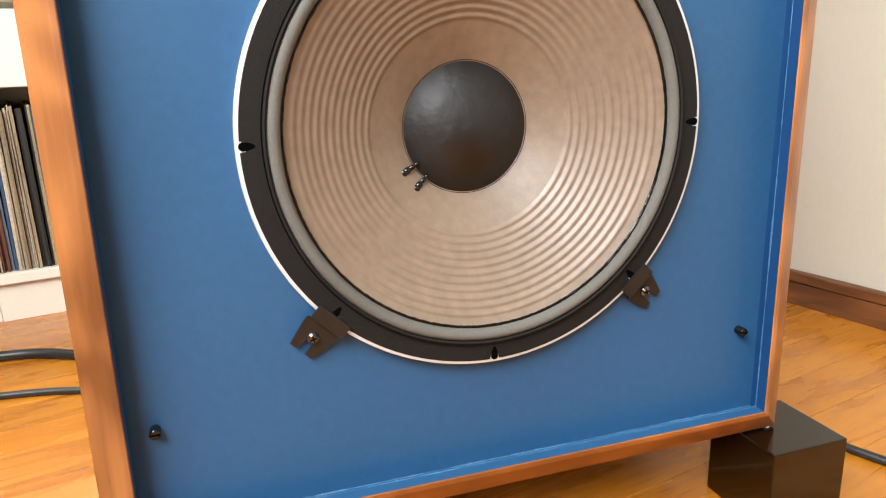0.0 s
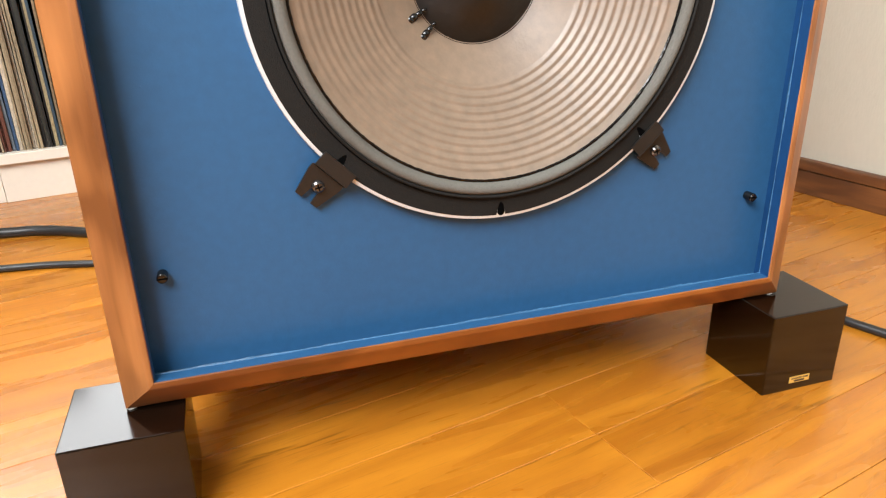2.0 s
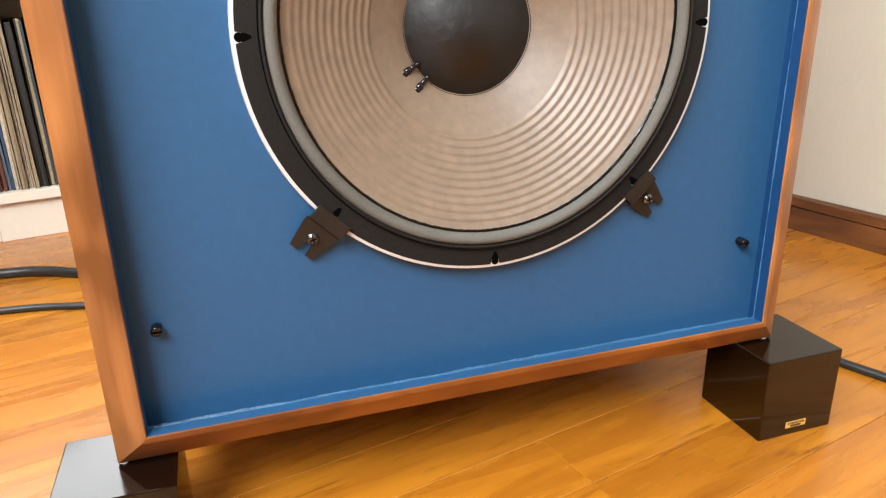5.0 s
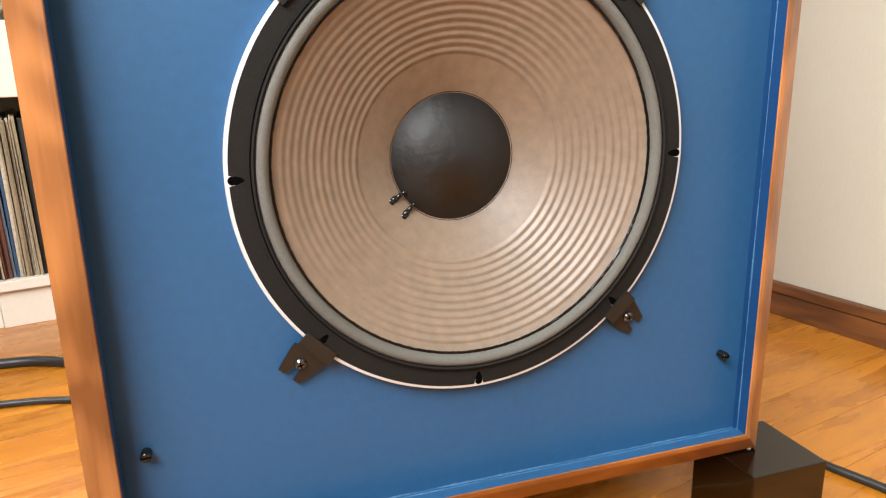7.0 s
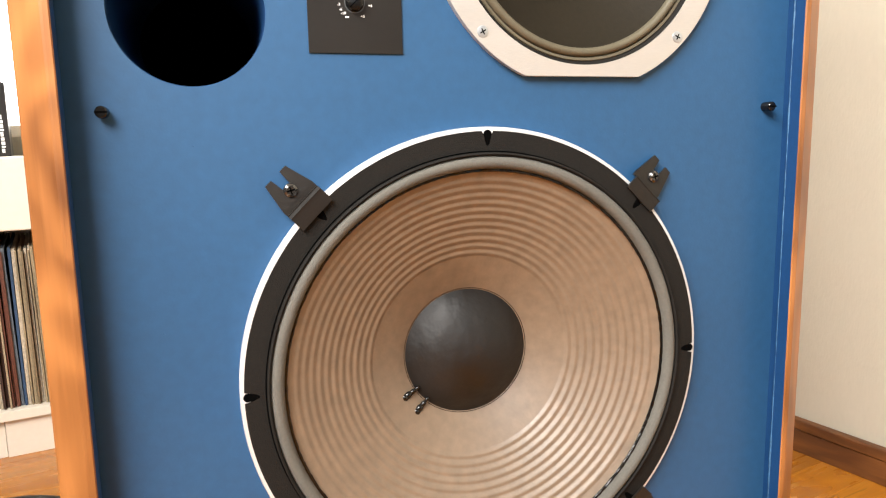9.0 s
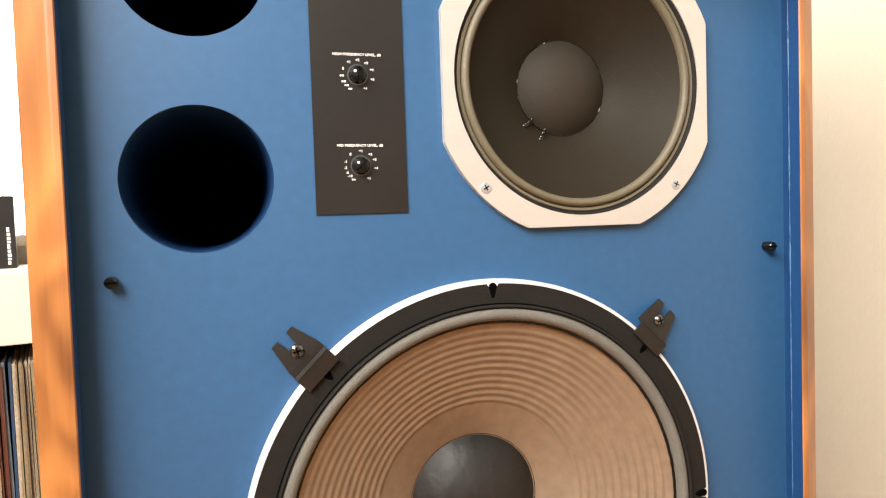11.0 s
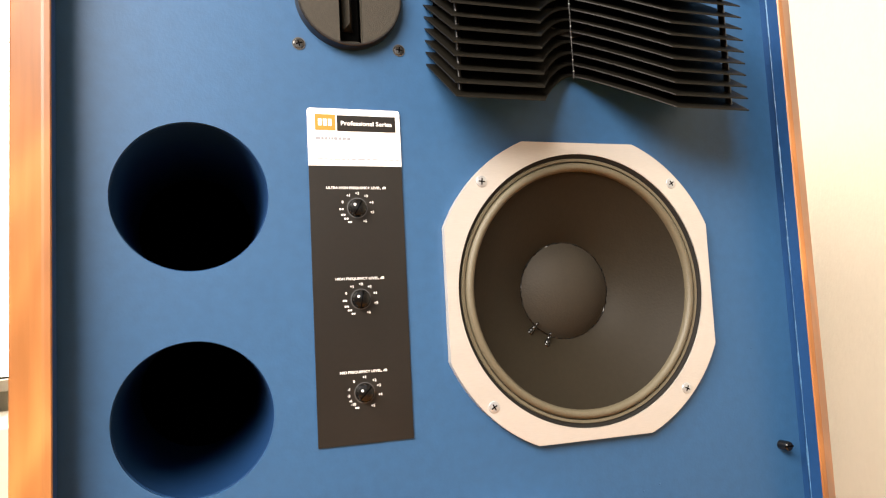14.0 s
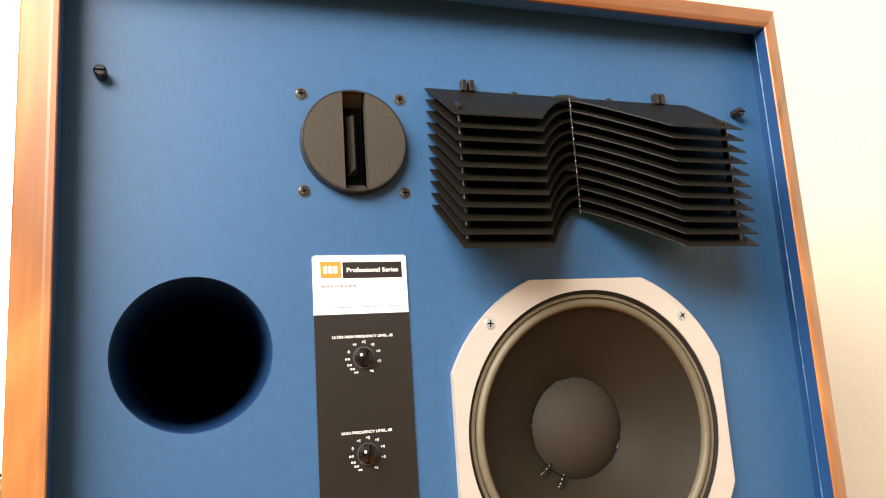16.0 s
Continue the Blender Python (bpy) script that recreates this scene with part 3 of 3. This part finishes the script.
# Flat black ring draws the shade of the gasket's inner groove.
part("groove", lathe([(0.1799, -0.0115), (0.1808, -0.0115)], WX, WZ, 160), VOID, woofer)
part("gasket_lip", lathe([(0.1792, -0.0105), (0.1795, -0.0152), (0.1782, -0.0158), (0.177, -0.0148), (0.1768, -0.0105)], WX, WZ, 160, closed=True), GASKET, woofer, smooth=True)
roll = [(0.1775, -0.010)] + [(0.1719 + 0.0054 * math.cos(radians(a)), -0.0098 - 0.0066 * math.sin(radians(a))) for a in range(15, 180, 15)] + [(0.1665, -0.0085), (0.1655, -0.006)]
part("surround", lathe(roll, WX, WZ, 160), FOAM, woofer, "grey foam roll surround", True)
glue = bmesh.new()
lathe([(0.1656 + 0.0014 * math.cos(a), -0.0092 + 0.0014 * math.sin(a)) for a in (0, 1.05, 2.1, 3.14, 4.19, 5.24)], WX, WZ, 420, glue, closed=True)
rg = random.Random(9)
for v in glue.verts:
    v.co += Vector((rg.uniform(-0.00022, 0.00022), rg.uniform(-0.0003, 0.0003), rg.uniform(-0.00022, 0.00022)))
part("glue_line", glue, GLUE, woofer, smooth=True)
cone = []
r = 0.1655
while r > 0.0555:
    y = -0.0072 + (0.1655 - r) * 0.525
    s = (r - 0.0895) / 0.0064
    if 0 <= s <= 11:
        bump_here = 0.5 - 0.5 * math.cos(2 * math.pi * s)
        y -= 0.00095 * bump_here
    cone.append((r, y))
    r -= 0.00052
part("cone", lathe(cone, WX, WZ, 160), CONE, woofer, "ribbed tan paper cone", True, 80)
cap = [(0.0595, 0.0515), (0.0585, 0.0498)] + [(0.0575 * math.sin(radians(a)) / math.sin(radians(48)), 0.050 - 0.0235 * (math.cos(radians(a)) - math.cos(radians(48))) / (1 - math.cos(radians(48)))) for a in range(48, 0, -4)] + [(0.0, 0.0265)]
part("dust_cap", lathe(cap, WX, WZ, 96), CAP, woofer, "domed black dust cap", True)
part("glue_line", lathe([(0.0588 + 0.0014 * math.cos(a), 0.0502 + 0.0014 * math.sin(a)) for a in (0, 1.05, 2.1, 3.14, 4.19, 5.24)], WX, WZ, 120, closed=True), GLUE, woofer, smooth=True)


def lead(x, z, cx, cz, y, size, material, parent):
    """A tinsel lead's teardrop of glue pointing away from the dust cap."""
    out = Vector((x - cx, 0, z - cz)).normalized()
    bm = bmesh.new()
    for d, s, w in ((-0.75, 0.45, 1.3), (-0.2, 0.6, 1.5), (0.35, 0.85, 1.2), (0.7, 1.0, 0.8)):
        c = Vector((x, y - 0.002, z)) + out * size * d
        bmesh.ops.create_icosphere(bm, subdivisions=2, radius=size * s * 0.5, matrix=Matrix.Translation(c) @ Matrix.Rotation(math.atan2(out.x, out.z), 4, "Y") @ Matrix.Diagonal((0.8, 0.7, w, 1)))
    return part("lead", bm, material, parent, smooth=True)


for x, z in ((0.2745, 0.3855), (0.284, 0.3725)):
    lead(x, z, WX, WZ, 0.0470, 0.0098, KNOB, woofer)


# clamps that hold the woofer
def clamp(angle):
    """A forked bracket that steps up over the rim; local u outward, w across."""
    a = radians(angle)
    out, across = Vector((math.cos(a), 0, math.sin(a))), Vector((-math.sin(a), 0, math.cos(a)))
    bm = bmesh.new()
    T = 0.0022

    def slab(loop):
        top, low = [], []
        for u_, w_, h in loop:
            p = Vector((WX, 0, WZ)) + out * u_ + across * w_
            top.append(bm.verts.new(p + Vector((0, -h, 0))))
            low.append(bm.verts.new(p + Vector((0, -h + T, 0))))
        bm.faces.new(top)
        bm.faces.new(low[::-1])
        for i in range(len(loop)):
            j = (i + 1) % len(loop)
            bm.faces.new((top[i], low[i], low[j], top[j]))

    W, H = 0.0158, 0.0152
    slab([(0.1925, -W, H), (0.2048, -W, H), (0.2048, W, H), (0.1925, W, H)])
    slab([(0.2048, -W, H), (0.2066, -W, 0.0078), (0.2066, W, 0.0078), (0.2048, W, H)])
    slab([(0.2066, -W, 0.0078), (0.2115, -W, 0.0074), (0.2335, -0.0108, 0.005), (0.2335, -0.0046, 0.005), (0.226, -0.0038, 0.0058), (0.2165, -0.0036, 0.0068), (0.2165, 0.0036, 0.0068), (0.226, 0.0038, 0.0058), (0.2335, 0.0046, 0.005), (0.2335, 0.0108, 0.005), (0.2115, W, 0.0074), (0.2066, W, 0.0078)])
    slab([(0.2043, -W, H + 0.0005), (0.205, -W, H + 0.0005), (0.205, W, H + 0.0005), (0.2043, W, H + 0.0005)])
    slab([(0.2066, -W, 0.0083), (0.2074, -W, 0.0083), (0.2074, W, 0.0083), (0.2066, W, 0.0083)])
    ob = sp("clamp", bm, CLAMPED, "dark forked metal clamp holding the woofer rim")
    x, z = WX + 0.2187 * math.cos(a), WZ + 0.2187 * math.sin(a)
    post = lathe([(0.003, 0.0), (0.003, -0.0066)], x, z, 16)
    part("screw_shank", post, DARKSTEEL, ob)
    cross_screw("screw", x, z, -0.0066, 0.0054, DARKSTEEL, ob, 0.0034, 30 + angle)
    return ob


for q in (45.2, 134.8, 225.2, 314.8):
    clamp(q)

# midrange
R_OCT, HALF = 0.1312, 0.1207
outer = []
for i in range(360):
    a = radians(i)
    x, z = R_OCT * math.cos(a), R_OCT * math.sin(a)
    outer.append((MX + max(-HALF, min(HALF, x)), MZ + max(-HALF, min(HALF, z))))
bm = sheet(outer, [circle(MX, MZ, 0.1115, 128)], -0.0065, -0.0005)
mid = sp("midrange", bm, CAST, "midrange driver with a bare eight-sided metal frame")
for dx in (-0.0878, 0.0878):
    for dz in (-0.0875, 0.0875):
        cross_screw("screw", MX + dx, MZ + dz, -0.0065, 0.0047, STEEL, mid, 0.001, 15 + dx * 300 + dz * 200)
part("rim", lathe([(0.1114, -0.0055), (0.1114, 0.006), (0.1085, 0.006), (0.1083, -0.003), (0.1098, -0.0048)], MX, MZ, 128, closed=True), GASKET, mid, smooth=True)
part("surround_edge", lathe([(0.1087, -0.0025), (0.1077, -0.0042), (0.1057, -0.0038), (0.1049, -0.001)], MX, MZ, 128), MIDROLL, mid, smooth=True)
roll = [(0.1049, -0.001)] + [(0.1012 + 0.0036 * math.cos(radians(a)), -0.0018 - 0.0045 * math.sin(radians(a))) for a in range(15, 180, 15)] + [(0.0976, -0.0003)]
part("surround", lathe(roll, MX, MZ, 128), MIDROLL, mid, "olive grey rolled surround", True)
part("cone", lathe([(0.0978, -0.0012), (0.0965, 0.0003), (0.07, 0.016), (0.052, 0.0268), (0.0405, 0.0348)], MX, MZ, 128), MIDCONE, mid, "dark smooth paper cone", True, 80)
cap = [(0.0412 * math.sin(radians(a)) / math.sin(radians(45)), 0.0336 - 0.0145 * (math.cos(radians(a)) - math.cos(radians(45))) / (1 - math.cos(radians(45)))) for a in range(45, 0, -5)] + [(0.0, 0.0191)]
part("dust_cap", lathe(cap, MX, MZ, 80), MIDCAP, mid, "domed dark dust cap", True)
glue = lathe([(0.0415 + 0.0009 * math.cos(a), 0.0342 + 0.0009 * math.sin(a)) for a in (0, 1.05, 2.1, 3.14, 4.19, 5.24)], MX, MZ, 160, closed=True)
for v in glue.verts:
    v.co += Vector((rg.uniform(-0.0004, 0.0004), rg.uniform(-0.0005, 0.0005), rg.uniform(-0.0004, 0.0004)))
part("glue_line", glue, GLUE, mid, smooth=True)
for q in (222, 243):
    x, z = MX + 0.0462 * math.cos(radians(q)), MZ + 0.0462 * math.sin(radians(q))
    lead(x, z, MX, MZ, 0.0305, 0.007, KNOB, mid)

# slot tweeter
S = 0.0088


def half_face(sign):
    pts = [(TX + sign * S, TZ + math.sqrt(0.0386 ** 2 - S ** 2) * q) for q in (-1, 1)]
    a0 = math.asin(S / 0.0386)
    arc = [(TX + sign * 0.0386 * math.sin(a0 + (math.pi - 2 * a0) * i / 40), TZ + 0.0386 * math.cos(a0 + (math.pi - 2 * a0) * i / 40)) for i in range(41)]
    return arc


tweeter = sp("tweeter", lathe([(0.0405, 0.0), (0.0402, -0.0088), (0.0396, -0.0094), (0.0385, -0.0094), (0.0385, 0.008), (0.0405, 0.008)], TX, TZ, 96, closed=True), BLACK, "round black slot tweeter", True)
for sign in (-1, 1):
    part("faceplate", sheet(half_face(sign), [], -0.0095, -0.0015), FIN, tweeter, "flat charcoal half disc")
part("slot_floor", box(TX - S, TX + S, 0.006, 0.0075, TZ - 0.038, TZ + 0.038), VOID, tweeter)
for q in (-1, 1):
    bm = bmesh.new()
    z_out, z_in = TZ + q * 0.0388, TZ + q * 0.031
    vs = [bm.verts.new(p) for p in ((TX - S, -0.0075, z_out), (TX + S, -0.0075, z_out), (TX + S, 0.006, z_in), (TX - S, 0.006, z_in), (TX - S, 0.006, z_out), (TX + S, 0.006, z_out))]
    for f in ((0, 1, 2, 3), (2, 3, 4, 5), (0, 1, 5, 4), (0, 3, 4), (1, 2, 5)):
        bm.faces.new([vs[i] for i in f])
    part("slot_end", bm, FIN, tweeter)
bm = bmesh.new()
vs = [bm.verts.new(p) for p in ((TX - 0.0042, 0.006, TZ - 0.024), (TX + 0.0042, 0.006, TZ - 0.024), (TX, -0.005, TZ - 0.021), (TX - 0.0042, 0.006, TZ + 0.024), (TX + 0.0042, 0.006, TZ + 0.024), (TX, -0.005, TZ + 0.021))]
for f in ((0, 1, 2), (3, 5, 4), (0, 2, 5, 3), (1, 4, 5, 2), (0, 3, 4, 1)):
    bm.faces.new([vs[i] for i in f])
part("wedge", bm, FIN, tweeter, "thin black wedge in the slot")
for x in (0.1892, 0.2662):
    for z in (0.9696, 1.0457):
        part("washer", lathe([(0.0049, 0.0), (0.0049, -0.0005), (0.0, -0.0005)], x, z, 24), WASHER, tweeter)
        cross_screw("screw", x, z, -0.0005, 0.0043, DARKSTEEL, tweeter, 0.0008, 10 + x * 300 + z * 100)

# slanted plate lens in front of the horn
LXA, LXB, DEEP, FALL = 0.288, 0.5395, 0.065, 0.70
# The root mesh is a black backing added to darken the gaps between plates.
lens = sp("acoustic_lens", box(LXA + 0.008, LXB - 0.005, -0.002, 0.0, 0.958, 1.05, 0.0005), VOID, "stack of slanted charcoal plates with a notched front")


def plate_outline():
    pts = [(LXA, 0.0), (LXA, DEEP), (0.357, DEEP)]
    n = 12
    for i in range(1, n):
        w = i / n
        x = 0.357 + (HX - 0.357) * w
        s = DEEP - (DEEP - 0.0065) * (1 - (1 - w) ** 1.35)
        pts.append((x, s))
    pts.append((HX, 0.0062))
    pts += [(2 * HX - x, s) for x, s in pts[2:-1][::-1]]
    pts += [(LXB, DEEP), (LXB, 0.0)]
    return pts


def lens_plate(z_back):
    bm, T = bmesh.new(), 0.0011
    pts = plate_outline()
    edges, vs = [], []
    for x, s in pts:
        vs.append(bm.verts.new((x, -s, z_back - FALL * s)))
    for i in range(len(vs)):
        edges.append(bm.edges.new((vs[i], vs[(i + 1) % len(vs)])))
    bmesh.ops.triangle_fill(bm, use_beauty=True, use_dissolve=False, edges=edges)
    made = bmesh.ops.extrude_face_region(bm, geom=list(bm.faces))
    for v in made["geom"]:
        if isinstance(v, bmesh.types.BMVert):
            v.co.z -= T
    return part("plate", bm, LENS, lens)


for i in range(11):
    lens_plate(0.9605 + 0.00968 * i)
for x, s, thick in ((LXA + 0.008, 0.053, 0.0017), (LXB - 0.009, 0.053, 0.0026), (HX, 0.009, 0.0005)):
    z0, z1 = 0.9605 - FALL * s, 0.9605 + 0.0968 - FALL * s
    bm = bmesh.new()
    bmesh.ops.create_cone(bm, segments=12, radius1=thick, radius2=thick, depth=z1 - z0 + 0.004, cap_ends=True, matrix=Matrix.Translation((x, -s, (z0 + z1) / 2)))
    part("rod", bm, BLACK, lens, smooth=True)
for i in range(1, 11):
    bm = bmesh.new()
    bmesh.ops.create_icosphere(bm, subdivisions=1, radius=0.0008, matrix=Matrix.Translation((HX, -0.0092, 0.9605 + 0.00968 * i - 0.0052 - FALL * 0.009)))
    part("spacer_bead", bm, STEEL if i % 3 else DARKSTEEL, lens, smooth=True)
for x, s in ((LXA + 0.008, 0.05), (LXB - 0.012, 0.052)):
    z = 0.9605 + 0.0968 - FALL * s
    bm = box(-0.0015, 0.0015, -0.006, 0.006, 0, 0.0025, 0.0004)
    bm.transform(Matrix.Translation((x, -s, z)) @ Matrix.Rotation(math.atan(FALL), 4, "X"))
    part("clip", bm, BLACK, lens)
for x in (0.3235, 0.5075):
    bm = bmesh.new()
    for d in (-0.0032, 0.0032):
        box(x + d - 0.0022, x + d + 0.0022, -0.006, 0.0, 1.055, 1.0645, 0.0005, bm=bm)
    part("bracket", bm, BLACK, lens)

for x in (0.366, 0.457):
    part("horn_screw", lathe([(0.0046, 0.0), (0.0044, -0.0022), (0.003, -0.0034), (0.0, -0.0036)], x, 1.054, 20), BLACK, lens, smooth=True)
part("horn_flange", sheet(circle(HX, 1.024, 0.034, 48), [circle(HX, 1.024, 0.03, 48)], -0.004, 0.0), BLACK, lens)

# control panel
PX0, PX1, PZ0, PZ1, WZ0 = 0.1933, 0.2638, 0.6728, 0.9206, 0.8772
panel = sp("control_panel", sheet(rect(PX0, PX1, PZ0, WZ0), [], -0.0014, 0.0), PLATE, "dark brown control plate with a white name label")


def rounded_top(x0, x1, z0, z1, r):
    pts = [(x0, z0), (x1, z0)]
    for cx, a0 in ((x1 - r, 0), (x0 + r, 90)):
        pts += [(cx + r * math.cos(radians(a0 + 15 * i)), z1 - r + r * math.sin(radians(a0 + 15 * i))) for i in range(7)]
    return pts


part("name_label", sheet(rounded_top(PX0, PX1, WZ0, PZ1, 0.0022), [], -0.0015, 0.0), WHITE, panel, "white name label")
part("logo", sheet(rect(0.1988, 0.2140, 0.9040, 0.9160), [], -0.0018, -0.0015), ORANGE, panel, "orange square mark")
bars("logo_mark", 0.2012, 0.9099, -0.0018, [0.0026, 0.0026, 0.0026], 0.0011, 0.0052, WHITE, panel)
part("title_bar", sheet(rect(0.2152, 0.2602, 0.9036, 0.9156), [], -0.0018, -0.0015), PLATE, panel)
words("title", "Professional Series", 0.2377, 0.9096, -0.0019, 0.039, 0.0033, WHITE, panel)
bars("small_print", 0.1988, 0.8978, -0.0015, [0.0036, 0.002, 0.0022, 0.0012, 0.0014, 0.0026, 0.0022, 0.0028, 0.0026], 0.0007, 0.0022, GREY_PRINT, panel)
bars("small_print", 0.2, 0.8822, -0.0015, [0.004, 0.003, 0.002, 0.005, 0.003, 0.002, 0.004, 0.006, 0.003, 0.005, 0.006, 0.004, 0.003], 0.001, 0.0009, GREY_PRINT, panel)

DIALS = ((0.8453, "ULTRA HIGH FREQUENCY LEVEL, dB", 0.045, ("0", "+1", "+2", "+3", "+4", "+5", "+6"), (), 60),
         (0.7774, "HIGH FREQUENCY LEVEL, dB", 0.0365, ("0", "+1", "+2", "+3", "+4", "+5", "+6"), (), 80),
         (0.7092, "MID FREQUENCY LEVEL, dB", 0.035, ("0", "+1", "+2", "+3", "+4", "+5"), ("-1", "-3", "-6", "-10"), 45))
DX = 0.2281
for z, title, wide, plus, minus, turn in DIALS:
    words("scale_title", title, DX, z + 0.0151, -0.0015, wide, 0.0022, WHITE, panel)
    angles = (-66, -32, 2, 36, 68, 106, 152) if len(plus) == 7 else (-40, 2, 40, 66, 100, 150)
    for text, q in zip(plus, angles):
        words("scale_number", text, DX + 0.0118 * math.sin(radians(q)), z + 0.0112 * math.cos(radians(q)), -0.0015, 0, 0.002, WHITE, panel)
    low = (-94, -117, -135) if len(plus) == 7 else (-74, -98, -117, -134)
    for i, q in enumerate(low):
        x, zz = DX + 0.0118 * math.sin(radians(q)), z + 0.0112 * math.cos(radians(q))
        if minus:
            words("scale_number", minus[i], x, zz, -0.0015, 0, 0.002, WHITE, panel)
        else:
            bars("scale_number", x - 0.0016, zz, -0.0014, [0.0012, 0.0012], 0.0006, 0.0013, WHITE, panel)
    bars("scale_number", DX - 0.0072, z - 0.0105, -0.0014, [0.0012, 0.0012], 0.0003, 0.0011, WHITE, panel)
    part("bezel", lathe([(0.0077, -0.0014), (0.0077, -0.0019), (0.0071, -0.0019), (0.0071, -0.0014)], DX, z, 40, closed=True), BEZEL, panel, smooth=True)
    bm = lathe([(0.0068, -0.0014), (0.0067, -0.0045), (0.0058, -0.0062), (0.0035, -0.0068), (0.0, -0.007)], DX, z, 40)
    knob = part("knob", bm, KNOB, None, "black slotted control knob", True)
    knob.parent = panel
    a = -radians(turn)
    # Black bar stands for the shaded slot across the knob.
    bm = box(-0.0058, 0.0058, -0.0071, -0.005, -0.0003, 0.0003)
    bm.transform(Matrix.Translation((DX, 0, z)) @ Matrix.Rotation(a, 4, "Y"))
    ob = part("knob_slot", bm, VOID, panel)
    dot = lathe([(0.001, -0.0058), (0.001, -0.0069), (0.0, -0.0069)], DX - 0.0026, z + 0.002, 12)
    part("knob_dot", dot, WHITE, panel)

# ---- floor planks ----
PITCH, GAP, LONG = 0.081, 0.0005, 1.818
plank_meshes = {}


def plank_mesh(length):
    key = round(length, 3)
    if key not in plank_meshes:
        bm = box(0, length - GAP, 0, PITCH - GAP, -0.008, 0)
        top = [e for e in bm.edges if all(v.co.z > -0.001 for v in e.verts)]
        bmesh.ops.bevel(bm, geom=top, offset=0.0006, segments=1, affect="EDGES")
        plank_meshes[key] = finish("plank", bm, PLANK)
    return plank_meshes[key]


v, row = 0.013 - 53 * PITCH, 20 - 40
while v < V1:
    if v + PITCH > V0:
        start = 0.387 + (0.0 if (row // 2) % 4 == 3 else LONG / 2)
        start -= LONG * math.ceil((start - U0) / LONG)
        while start < U1:
            a, b = max(start, U0), min(start + LONG, U1)
            if b - a > 0.01:
                ob = new("plank", plank_mesh(b - a))
                ob.parent = floor
                ob.matrix_parent_inverse = ROOM.inverted()
                ob.matrix_world = ROOM @ Matrix.Translation((a, v, FLOOR))
            start += LONG
    v, row = v + PITCH, row + 1
